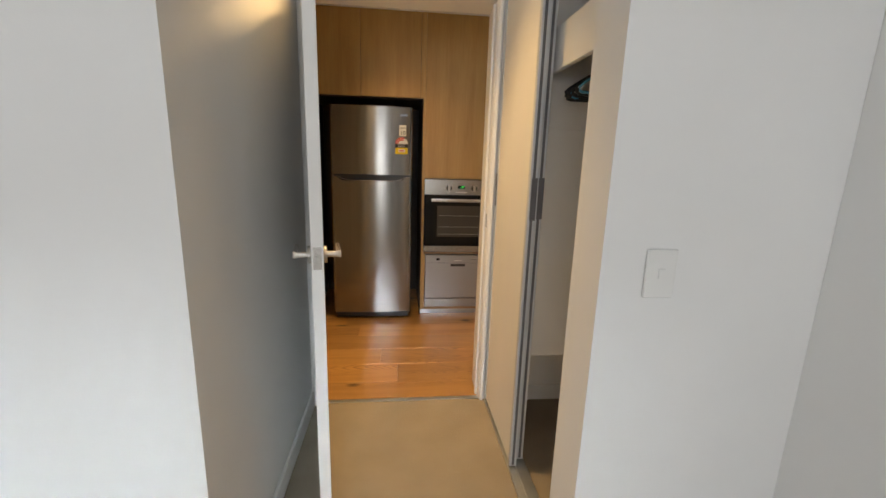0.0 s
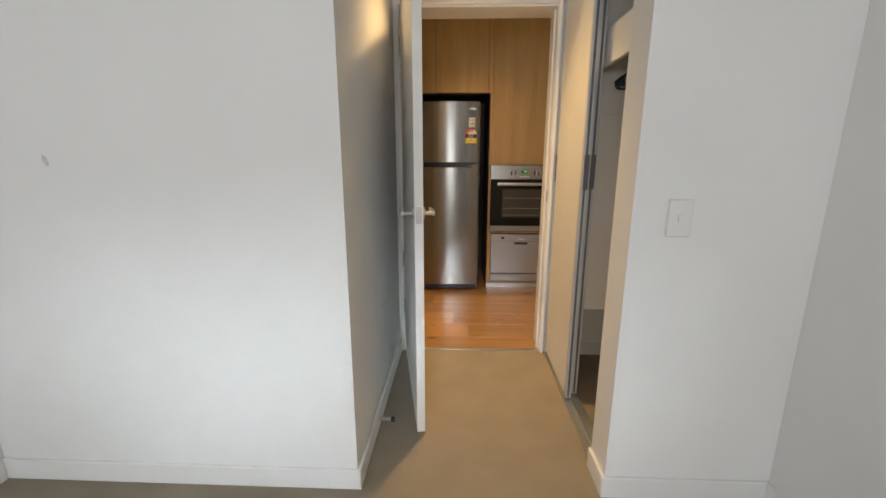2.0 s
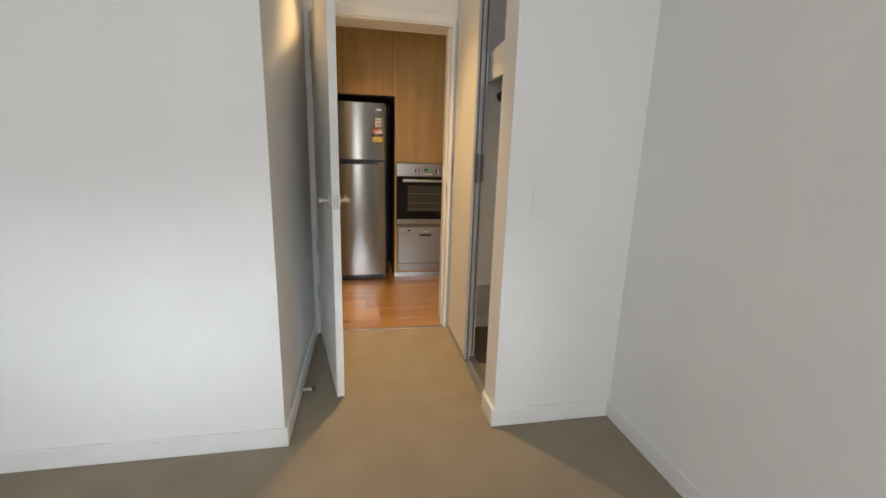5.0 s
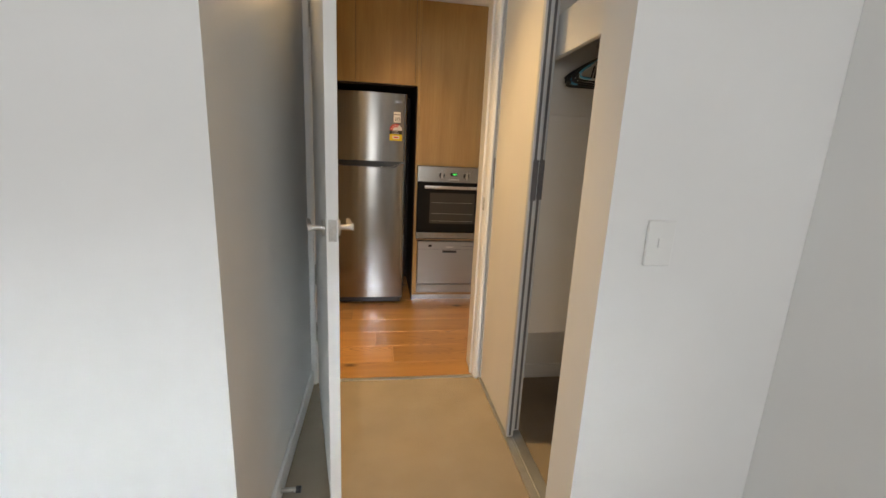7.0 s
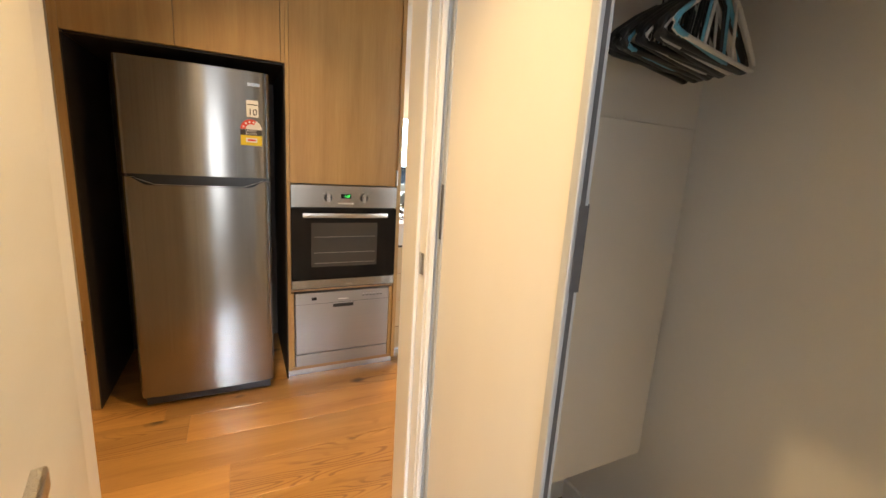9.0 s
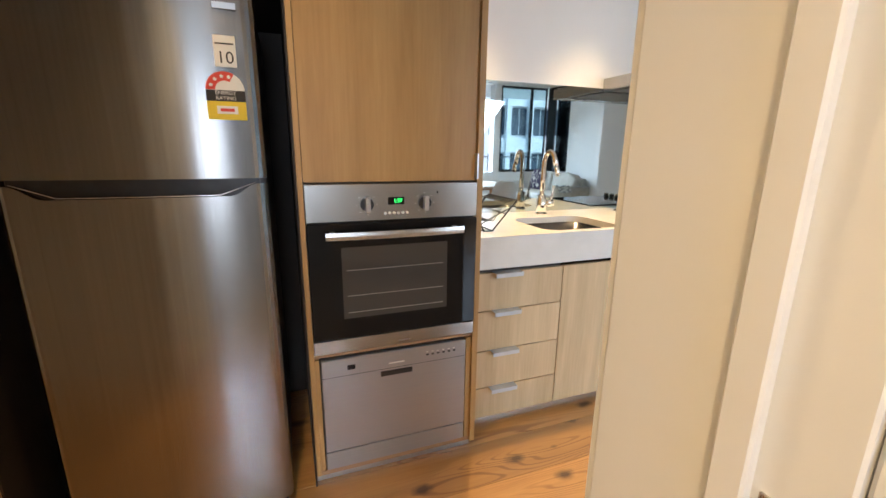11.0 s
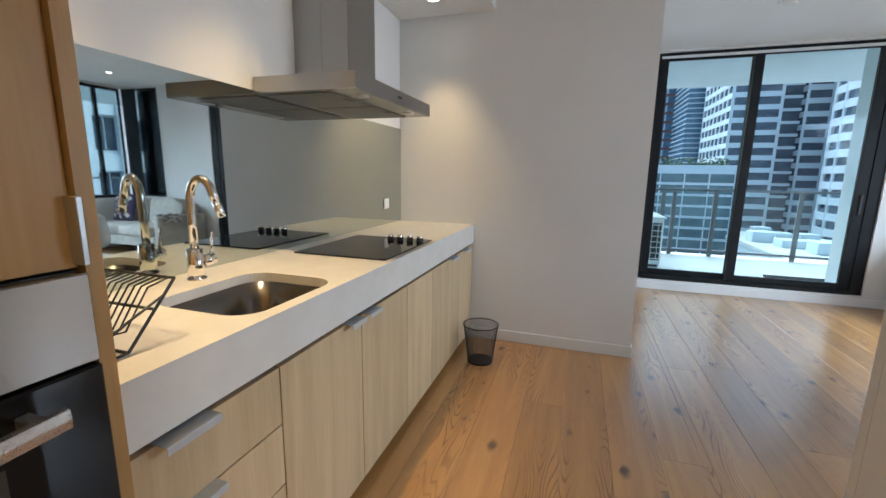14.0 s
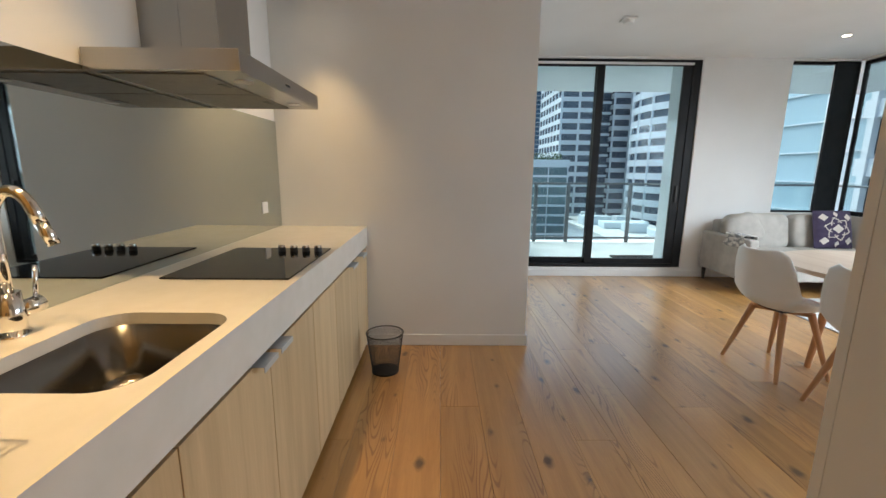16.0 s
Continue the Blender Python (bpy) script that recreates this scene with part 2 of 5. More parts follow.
SINKS = surf("sink_steel", (0.20, 0.19, 0.175), (0.23, 0.22, 0.205), (9, 9, 9), 0.22, 1.0, 0.0, 20.0, 0.03)
RAILM = surf("grey_rail_metal", (0.14, 0.15, 0.16), (0.18, 0.19, 0.20), (9, 9, 9), 0.45, 0.4, 0.0)
DKSTEEL = surf("grey_dishwasher_steel", (0.36, 0.365, 0.37), (0.38, 0.385, 0.39), (1.5, 90, 220), 0.42, 0.7, 0.0, 3.0, 0.04)
CHROME = plain("chrome", (0.80, 0.79, 0.78), 0.07, 1.0)
SATIN = surf("satin_nickel", (0.55, 0.53, 0.50), (0.62, 0.60, 0.57), (20, 20, 20), 0.28, 1.0, 0.0)
ALU = surf("anodised_aluminium", (0.60, 0.62, 0.63), (0.68, 0.70, 0.71), (20, 20, 2), 0.38, 1.0, 0.02)
PROFILE = surf("pale_anodised_profile", (0.50, 0.53, 0.56), (0.57, 0.60, 0.63), (20, 20, 2), 0.42, 0.35, 0.02)
DARKALU = surf("dark_grip", (0.10, 0.10, 0.11), (0.13, 0.13, 0.14), (20, 20, 20), 0.5, 0.3, 0.0)
BLACKF = surf("black_window_frame", (0.012, 0.013, 0.015), (0.018, 0.019, 0.021), (10, 10, 10), 0.5, 0.0, 0.02, spec=0.2)
BLACKG = plain("black_glass", (0.010, 0.010, 0.011), 0.04)
BLACKG.node_tree.nodes["Principled BSDF"].inputs["Specular IOR Level"].default_value = 0.25
BLACKW = surf("black_wire", (0.02, 0.019, 0.018), (0.035, 0.033, 0.03), (30, 30, 30), 0.4, 0.5, 0.0)
BLACKP = surf("black_plastic", (0.015, 0.015, 0.016), (0.025, 0.025, 0.026), (30, 30, 30), 0.35, 0.0, 0.0)
NICHE = surf("near_black_interior", (0.030, 0.022, 0.016), (0.045, 0.033, 0.025), (6, 6, 2), 0.6, bump=0.02)
STONE = surf("white_stone_top", (0.73, 0.70, 0.63), (0.78, 0.75, 0.69), (14, 14, 14), 0.22, bump=0.0, fine=30, rvar=0.05)
MIRROR = plain("grey_tinted_mirror", (0.54, 0.59, 0.58), 0.02, 1.0)
GLASS = pane_glass("window_glass", (0.84, 0.965, 0.995))
RAILGLASS = pane_glass("balustrade_glass", (0.92, 0.96, 0.96))
OVENGLASS = plain("oven_window_glass", (0.065, 0.062, 0.056), 0.10)
PLASTICW = plain("white_plastic", (0.76, 0.76, 0.74), 0.35)
CHAIRW = surf("white_chair_shell", (0.74, 0.73, 0.71), (0.79, 0.78, 0.76), (4, 4, 4), 0.38, bump=0.0)
FABRIC = surf("grey_beige_sofa_fabric", (0.42, 0.40, 0.37), (0.52, 0.50, 0.46), (9, 9, 9), 0.95, bump=0.5, fine=70, spec=0.15, bumpdist=0.003)
TABLE = oak("pale_table_top", (0.55, 0.42, 0.32), (0.66, 0.54, 0.43), 0, 0.4, obj=0.03)
RUGM = surf("grey_rug", (0.40, 0.42, 0.44), (0.60, 0.60, 0.58), (6, 6, 6), 0.95, bump=0.8, fine=60, bumpdist=0.005)
CONCRETE = surf("balcony_tile", (0.64, 0.64, 0.62), (0.72, 0.72, 0.70), (3, 3, 3), 0.75, bump=0.1)
SOFFIT = surf("balcony_soffit_paint", (0.72, 0.74, 0.74), (0.78, 0.80, 0.80), (2, 2, 2), 0.8, bump=0.02)
BULB = plain("downlight_lens", (1.0, 0.86, 0.66), 0.4, 0.0, 12.0)
GREEN = plain("green_clock_digits", (0.06, 0.8, 0.12), 0.4, 0.0, 1.3)
YELLOW = plain("yellow_label", (0.80, 0.62, 0.02), 0.5)
RED = plain("red_label", (0.65, 0.06, 0.03), 0.5)
PAPER = plain("white_label", (0.80, 0.80, 0.78), 0.5)
INK = plain("black_print", (0.02, 0.02, 0.02), 0.6)
BLUEP = plain("light_blue_plastic", (0.12, 0.42, 0.60), 0.4)
PURPLE = surf("dark_purple_cushion", (0.045, 0.035, 0.075), (0.065, 0.05, 0.10), (20, 20, 20), 0.95, bump=0.3)
CREAM = surf("cream_cushion_print", (0.62, 0.58, 0.52), (0.68, 0.64, 0.58), (20, 20, 20), 0.95, bump=0.3)
BTHROW = surf("grey_white_throw", (0.25, 0.26, 0.27), (0.66, 0.65, 0.62), (14, 30, 30), 0.95, bump=0.4, lo=0.45, hi=0.55)

# ---- building blocks ----


def B():
    return bmesh.new()


def box(bm, x0, y0, z0, x1, y1, z1, bevel=0.0, seg=1):
    """A box between two corners, its edges bevelled."""
    made = bmesh.ops.create_cube(bm, size=1.0, matrix=Matrix.Translation(((x0 + x1) / 2, (y0 + y1) / 2, (z0 + z1) / 2)) @ Matrix.Diagonal((abs(x1 - x0), abs(y1 - y0), abs(z1 - z0), 1)))
    if bevel:
        edges = {e for v in made["verts"] for e in v.link_edges}
        bmesh.ops.bevel(bm, geom=list(edges), offset=bevel, segments=seg, affect="EDGES", profile=0.5)
    return bm


def rod(bm, p, q, r, r2=None, seg=12):
    """A straight tapered rod from p to q."""
    p, q = Vector(p), Vector(q)
    turn = (q - p).to_track_quat("Z", "Y").to_matrix().to_4x4()
    bmesh.ops.create_cone(bm, cap_ends=True, segments=seg, radius1=r, radius2=r if r2 is None else r2, depth=(q - p).length, matrix=Matrix.Translation((p + q) / 2) @ turn)
    return bm


def tube(bm, pts, r, seg=10, closed=False):
    """A round tube along a row of points."""
    pts = [Vector(p) for p in pts]
    rings, n = [], len(pts)
    for i, p in enumerate(pts):
        a = pts[(i - 1) % n] if closed or i else p
        b = pts[(i + 1) % n] if closed or i < n - 1 else p
        d = (b - a).normalized()
        up = Vector((0, 0, 1)) if abs(d.z) < 0.95 else Vector((0, 1, 0))
        u = d.cross(up).normalized()
        v = d.cross(u).normalized()
        rings.append([bm.verts.new(p + r * (math.cos(k * math.tau / seg) * u + math.sin(k * math.tau / seg) * v)) for k in range(seg)])
    pairs = list(zip(rings, rings[1:])) + ([(rings[-1], rings[0])] if closed else [])
    for a, b in pairs:
        for k in range(seg):
            bm.faces.new((a[k], a[(k + 1) % seg], b[(k + 1) % seg], b[k]))
    if not closed:
        bm.faces.new(rings[0][::-1])
        bm.faces.new(rings[-1])
    return bm


def grid_surface(bm, fn, nu, nv, thick=0.0):
    """A sheet fn(u, v) for u and v from 0 to 1, given thickness along its normals."""
    vs = [[bm.verts.new(fn(i / nu, j / nv)) for j in range(nv + 1)] for i in range(nu + 1)]
    for i in range(nu):
        for j in range(nv):
            bm.faces.new((vs[i][j], vs[i + 1][j], vs[i + 1][j + 1], vs[i][j + 1]))
    if thick:
        bmesh.ops.recalc_face_normals(bm, faces=bm.faces[:])
        bmesh.ops.solidify(bm, geom=bm.faces[:], thickness=thick)
    return bm


def mesh_object(name, bm, material, smooth=False):
    data = bpy.data.meshes.new(name)
    bmesh.ops.recalc_face_normals(bm, faces=bm.faces[:])
    for f in bm.faces:
        f.smooth = smooth and len(f.verts) < 5
    bm.to_mesh(data)
    bm.free()
    data.materials.append(material)
    return new(name, data)


def part(name, bm, material, parent, label="", smooth=False):
    """One mesh under a thing or under a part."""
    ob = mesh_object(name, bm, material, smooth)
    ob.parent = parent
    ob.matrix_parent_inverse = parent.matrix_basis.inverted()
    return tagged(ob, label)


def thing(name, x, y, z, label, category, group="", kind=""):
    ob = new(name)
    ob.empty_display_size = 0.1
    ob.matrix_basis = pose(x, y, z)
    return tagged(ob, label, category, group, kind)


def setting(name, bm, material, label="", smooth=False):
    return tagged(mesh_object(name, bm, material, smooth), label, "", "", "structure")


def b1(*args):
    return box(B(), *args)


def words(name, text, size, m, material, parent):
    """Raised lettering turned into a mesh."""
    cu = bpy.data.curves.new(name, "FONT")
    cu.body, cu.size, cu.extrude, cu.align_x, cu.align_y = text, size, 0.0004, "CENTER", "CENTER"
    tmp = bpy.data.objects.new(name, cu)
    me = bpy.data.meshes.new_from_object(tmp)
    me.materials.clear()
    me.materials.append(material)
    ob = new(name, me)
    ob.parent = parent
    ob.matrix_parent_inverse = parent.matrix_basis.inverted()
    ob.matrix_basis = m
    bpy.data.objects.remove(tmp)
    return ob


# ---- the large structure ----
CH = 2.59          # ceiling
HX0, HX1 = -0.18, 0.728   # hall walls
BY = 1.735         # bedroom side of the hall's end
DY0, DY1 = 2.865, 3.065   # wall with the door
EX = 5.85          # living room window wall
SX = 3.74          # stub wall
MY = 4.865         # kitchen back wall
SYW = -1.10        # living room south wall

setting("floor_bedroom", b1(-1.70, -2.6, -0.10, 1.45, 2.878, 0.0), CARPET, "beige cut-pile carpet")
setting("ceiling_bedroom", b1(-1.70, -2.6, CH, 1.45, 2.965, CH + 0.12), CEIL, "white ceiling")
setting("ceiling_living", b1(-1.9, 2.966, CH, 6.05, 6.2, CH + 0.12), CEIL, "white ceiling")
setting("ceiling_living", b1(1.451, -1.3, CH, 6.05, 2.965, CH + 0.12), CEIL, "white ceiling")
setting("subfloor", b1(-1.9, 2.88, -0.14, 6.05, 6.2, -0.017), CONCRETE)
setting("subfloor", b1(1.452, -1.3, -0.14, 6.05, 2.879, -0.017), CONCRETE)

# bedroom
setting("wall_bedroom_end", b1(-1.70, BY, 0, HX0, 2.90, CH), WALL, "white painted wall with a small scuff")
setting("wall_bedroom_west", b1(-1.70, -2.6, 0, -1.555, BY - 0.001, CH), WALL, "white painted wall")
setting("wall_bedroom_east", b1(1.31, -2.6, 0, 1.449, BY - 0.001, CH), WALL, "white painted wall")
setting("wall_wardrobe_return", b1(HX1, BY, 0, 1.449, 1.888, CH), WALL, "white painted wall with a light switch")
setting("wall_wardrobe_back", b1(1.36, 1.889, 0, 1.449, DY0 - 0.001, CH), ROBEIN, "white wall inside the wardrobe")
setting("wall_wardrobe_lintel", b1(HX1, 1.889, 2.36, HX1 + 0.11, DY0 - 0.001, CH), WALL)
bm = B()
box(bm, -1.55, -2.6, 0, -1.2, -2.45, CH)
box(bm, 0.8, -2.6, 0, 1.305, -2.45, CH)
box(bm, -1.2, -2.6, 0, 0.8, -2.45, 0.65)
box(bm, -1.2, -2.6, 2.35, 0.8, -2.45, CH)
setting("wall_bedroom_south", bm, WALL, "white painted wall round a window")
bm = B()
for fx in (-1.2, -0.225, 0.75):
    box(bm, fx, -2.56, 0.65, fx + 0.05, -2.48, 2.35)
box(bm, -1.149, -2.56, 0.65, 0.749, -2.48, 0.70)
box(bm, -1.149, -2.56, 2.30, 0.749, -2.48, 2.35)
setting("window_bedroom", bm, BLACKF, "black framed bedroom window")

# wall with the door into the kitchen
DX0, DX1 = -0.146, 0.705
bm = B()
box(bm, -1.9, 2.901, 0, HX0, DY1, CH)
box(bm, HX0 + 0.0005, DY0, 0, DX0 - 0.0295, DY1, CH)
box(bm, DX1 + 0.03, DY0, 0, 1.449, DY1, CH)
box(bm, DX0 - 0.03, DY0, 2.02, DX1 + 0.03, DY1, CH)
setting("wall_kitchen_side", bm, WALL, "white painted wall with a doorway")
setting("wall_living_west", b1(1.45, -1.3, 0, 1.47, DY1, CH), WALL, "white painted wall")
frame_ob = thing("door_frame", (DX0 + DX1) / 2, DY0, 0, "white painted timber door frame", "door frame", kind="structure")
part("jamb", b1(DX0 - 0.029, DY0 + 0.001, 0, DX0, DY1 - 0.001, 2.0, 0.002), TRIM, frame_ob)
rj = part("jamb", b1(DX1, DY0 + 0.001, 0, DX1 + 0.029, DY1 - 0.001, 2.0, 0.002), TRIM, frame_ob)
part("head", b1(DX0, DY0 + 0.001, 1.99, DX1, DY1 - 0.001, 2.019, 0.002), TRIM, frame_ob)
for side in (DY0 - 0.014, DY1 + 0.0005):
    part("architrave", b1(DX0 - 0.068 if side > DY0 else HX0 + 0.002, side, 0, DX0 - 0.005, side + 0.0135, 2.06, 0.003), TRIM, frame_ob)
    part("architrave", b1(DX1 + 0.006, side, 0, min(DX1 + 0.068, 9), side + 0.0135, 2.06, 0.003), TRIM, frame_ob) if side > DY0 else part("architrave", b1(DX1 + 0.004, side, 0, HX1 - 0.002, side + 0.0135, 2.06, 0.003), TRIM, frame_ob)
    part("architrave", b1(DX0 - 0.005, side, 2.0, DX1 + 0.004, side + 0.0135, 2.06, 0.003), TRIM, frame_ob)
part("door_stop", b1(DX1 - 0.012, DY0 + 0.05, 0, DX1 - 0.0005, DY0 + 0.075, 1.99, 0.002), TRIM, frame_ob)
part("strike_plate", b1(DX1 - 0.0025, DY0 + 0.012, 0.955, DX1 - 0.0002, DY0 + 0.045, 1.02), SATIN, frame_ob, "satin nickel strike plate")
setting("threshold", b1(DX0, DY0 + 0.005, 0.0005, DX1, DY0 + 0.03, 0.006, 0.001), ALU, "thin metal floor strip at the doorway")

# kitchen and living shell
setting("wall_kitchen_back", b1(-0.46, MY, 0, 4.0, MY + 0.15, CH), WALL, "white painted wall behind the bench")
setting("wall_stub", b1(SX, 3.09, 0, SX + 0.15, MY - 0.001, CH), WALL, "white painted wall at the end of the bench")
setting("wall_living_north", b1(SX + 0.151, 3.42, 0, EX - 0.001, 3.55, CH), WALL, "white painted wall")
setting("wall_corridor_end", b1(-1.9, 5.5, 0, -0.3, 5.65, CH), WALL, "white painted corridor wall")
setting("wall_corridor_west", b1(-1.9, DY1 + 0.001, 0, -1.75, 5.499, CH), WALL, "white painted corridor wall")
setting("wall_corridor_east", b1(-0.46, MY + 0.151, 0, -0.31, 5.499, CH), WALL, "white painted corridor wall")
bm = B()
box(bm, -0.455, 4.145, 2.33, 1.118, MY - 0.002, CH - 0.001)
box(bm, 1.1185, 4.145, 2.385, SX - 0.002, MY - 0.002, CH - 0.001)
setting("bulkhead", bm, CEIL, "white plasterboard bulkhead over the bench")
# window wall: east
SD0, SD1, SDB, SDT = 0.715, 2.82, 0.115, 2.565
CW0, CW1, CWB = -0.82, -0.32, 0.80
bm = B()
box(bm, EX, SD1, 0, EX + 0.2, 3.55, CH)
box(bm, EX, SD0, 0, EX + 0.2, SD1, SDB - 0.002)
box(bm, EX, SD0, SDT + 0.002, EX + 0.2, SD1, CH)
box(bm, EX, CW1, 0, EX + 0.2, SD0, CH)
box(bm, EX, -1.35, 0, EX + 0.2, CW1, CWB)
box(bm, EX, -1.35, SDT + 0.002, EX + 0.2, CW1, CH)
setting("wall_living_east", bm, WALL, "white painted window wall")
# the gap from x 1.6 to 4.55 is unseen and unglazed, holding the fill lamp
bm = B()
box(bm, 1.45, SYW - 0.2, 0, EX - 0.001, SYW, CWB)
box(bm, 1.45, SYW - 0.2, SDT + 0.002, EX - 0.001, SYW, CH)
box(bm, 1.45, SYW - 0.2, CWB, 1.6, SYW, SDT + 0.002)
box(bm, 4.55, SYW - 0.2, CWB, 4.70, SYW, SDT + 0.002)
setting("wall_living_south", bm, WALL, "white painted wall under wide windows")


def skirting(x0, y0, x1, y1):
    setting("baseboard", b1(x0, y0, 0, x1, y1, 0.085, 0.003), TRIM, "white painted skirting board")


skirting(-1.555, BY - 0.0135, HX0 + 0.0135, BY - 0.0005)
skirting(HX0 + 0.0005, BY, HX0 + 0.0135, DY0 - 0.015)
skirting(-1.5545, -2.44, -1.5415, BY - 0.014)
skirting(HX1 - 0.0135, BY - 0.0135, 1.296, BY - 0.0005)
skirting(HX1 - 0.0135, BY, HX1 - 0.0005, 1.888)
skirting(1.2965, -2.44, 1.3095, BY - 0.0005)
skirting(SX - 0.0135, 3.0765, SX - 0.0005, 4.33)
skirting(SX, 3.0765, SX + 0.15, 3.0895)
skirting(DX1 + 0.07, DY1 + 0.0005, 1.4835, DY1 + 0.0135)
skirting(1.4705, -1.14, 1.4835, DY1)
skirting(EX - 0.0135, -1.14, EX - 0.0005, 3.41)
skirting(-1.74, 5.486, -0.46, 5.4995)
skirting(-0.4735, 4.88, -0.4605, 5.485)
skirting(0.84, DY0 - 0.0235, 1.359, DY0 - 0.0105)
skirting(1.3465, 1.93, 1.3595, DY0 - 0.024)

# sliding balcony door
sd = thing("door_balcony", EX + 0.08, (SD0 + SD1) / 2, SDB, "black framed glass sliding balcony door", "sliding door", kind="structure")
part("outer_frame", b1(EX + 0.02, SD0, SDB, EX + 0.16, SD0 + 0.10, SDT, 0.003), BLACKF, sd)
part("outer_frame", b1(EX + 0.02, SD1 - 0.05, SDB, EX + 0.16, SD1, SDT, 0.003), BLACKF, sd)
part("head_track", b1(EX + 0.02, SD0 + 0.101, SDT - 0.03, EX + 0.16, SD1 - 0.051, SDT, 0.003), BLACKF, sd)
part("sill_track", b1(EX + 0.005, SD0 + 0.101, SDB, EX + 0.16, SD1 - 0.051, SDB + 0.045, 0.003), BLACKF, sd)
part("blind_cassette", b1(EX - 0.001, SD0 + 0.101, SDT - 0.06, EX + 0.018, SD1 - 0.051, SDT - 0.034, 0.003), SOFFIT, sd, "pale blind cassette")


def sash(y0, y1, x, right):
    fr = part("sash", b1(x, y0, SDB + 0.046, x + 0.04, y0 + right, SDT - 0.031, 0.003), BLACKF, sd)
    part("stile", b1(x, y1 - 0.085, SDB + 0.046, x + 0.04, y1, SDT - 0.031, 0.003), BLACKF, fr)
    part("rail", b1(x + 0.001, y0 + right, SDB + 0.046, x + 0.039, y1 - 0.085, SDB + 0.105, 0.003), BLACKF, fr)
    part("rail", b1(x + 0.001, y0 + right, SDT - 0.065, x + 0.039, y1 - 0.085, SDT - 0.031, 0.003), BLACKF, fr)
    g = part("pane", b1(x + 0.016, y0 + right, SDB + 0.105, x + 0.024, y1 - 0.085, SDT - 0.065), GLASS, fr)
    g.visible_shadow = False
    return fr


sl = sash(SD0 + 0.10, 1.915, EX + 0.03, 0.095)
sash(1.83, SD1 - 0.05, EX + 0.085, 0.085)
part("pull_handle", b1(EX + 0.012, SD0 + 0.13, 0.93, EX + 0.0295, SD0 + 0.155, 1.13, 0.004), BLACKP, sl)

# corner windows
cw = thing("window_corner", EX + 0.08, -0.8, CWB, "black framed corner window", "window", kind="structure")
part("post", b1(EX + 0.01, -1.125, CWB, EX + 0.06, -1.08, SDT, 0.003), BLACKF, cw)
part("sash_stile", b1(EX + 0.012, -1.079, CWB, EX + 0.05, -0.85, SDT, 0.003), BLACKF, cw)
part("window_frame", b1(EX + 0.03, -0.849, CWB, EX + 0.09, CW1 - 0.001, CWB + 0.04, 0.003), BLACKF, cw)
part("window_frame", b1(EX + 0.03, -0.849, SDT - 0.03, EX + 0.09, CW1 - 0.001, SDT, 0.003), BLACKF, cw)
g = part("pane", b1(EX + 0.055, -0.849, CWB + 0.04, EX + 0.063, CW1 - 0.001, SDT - 0.03), GLASS, cw)
g.visible_shadow = False
part("sill", b1(EX - 0.02, CW0 - 0.3, CWB + 0.001, EX + 0.028, CW1 - 0.001, CWB + 0.018, 0.003), TRIM, cw)
sw = thing("window_south", 5.2, SYW - 0.08, CWB, "black framed window facing the next building", "window", kind="structure")
part("window_frame", b1(4.701, SYW - 0.12, CWB, 4.76, SYW - 0.05, SDT, 0.003), BLACKF, sw)
part("window_frame", b1(5.825, SYW - 0.10, CWB, EX - 0.002, SYW - 0.05, SDT, 0.003), BLACKF, sw)
part("window_frame", b1(4.761, SYW - 0.12, CWB, 5.824, SYW - 0.05, CWB + 0.05, 0.003), BLACKF, sw)
part("window_frame", b1(4.761, SYW - 0.12, SDT - 0.04, 5.824, SYW - 0.05, SDT, 0.003), BLACKF, sw)
part("mullion", b1(5.45, SYW - 0.115, CWB + 0.051, 5.50, SYW - 0.055, SDT - 0.041, 0.003), BLACKF, sw)
g = part("pane", b1(4.762, SYW - 0.09, CWB + 0.051, 5.449, SYW - 0.082, SDT - 0.041), GLASS, sw)
g.visible_shadow = False
g = part("pane", b1(5.501, SYW - 0.09, CWB + 0.051, 5.823, SYW - 0.082, SDT - 0.041), GLASS, sw)
g.visible_shadow = False

# balcony
setting("balcony_floor", b1(EX + 0.2, -3.2, -0.15, 8.0, 3.9, 0.10), CONCRETE, "pale tiled balcony floor")
setting("balcony_floor", b1(1.4, -3.2, -0.15, EX + 0.199, SYW - 0.2, 0.10), CONCRETE, "pale tiled balcony floor")
setting("balcony_soffit", b1(EX + 0.2, -3.3, 2.60, 8.05, 3.9, 2.9), SOFFIT, "pale painted balcony soffit")
setting("balcony_soffit", b1(1.4, -3.3, 2.60, EX + 0.199, SYW - 0.2, 2.9), SOFFIT, "pale painted balcony soffit")
setting("wall_balcony_fin", b1(EX + 0.201, 0.55, 0.1, EX + 0.50, 0.80, 2.6), SOFFIT, "pale rendered fin wall")
setting("wall_balcony_north", b1(EX + 0.201, 3.56, 0.1, 8.0, 3.9, 2.6), SOFFIT, "pale rendered balcony wall")
rail = thing("balustrade", 7.8, 0.5, 0.1, "glass balcony balustrade with grey metal posts", "balustrade")
part("handrail", b1(7.77, -2.84, 1.075, 7.83, 3.55, 1.11, 0.004), RAILM, rail)
part("handrail", b1(1.5, -2.84, 1.075, 7.769, -2.78, 1.11, 0.004), RAILM, rail)
yy = [-1.75, -0.6, 0.53, 1.575, 2.12, 2.27, 3.0]
for py in yy:
    part("post", b1(7.785, py - 0.03, 0.10, 7.815, py + 0.03, 1.074, 0.003), RAILM, rail)
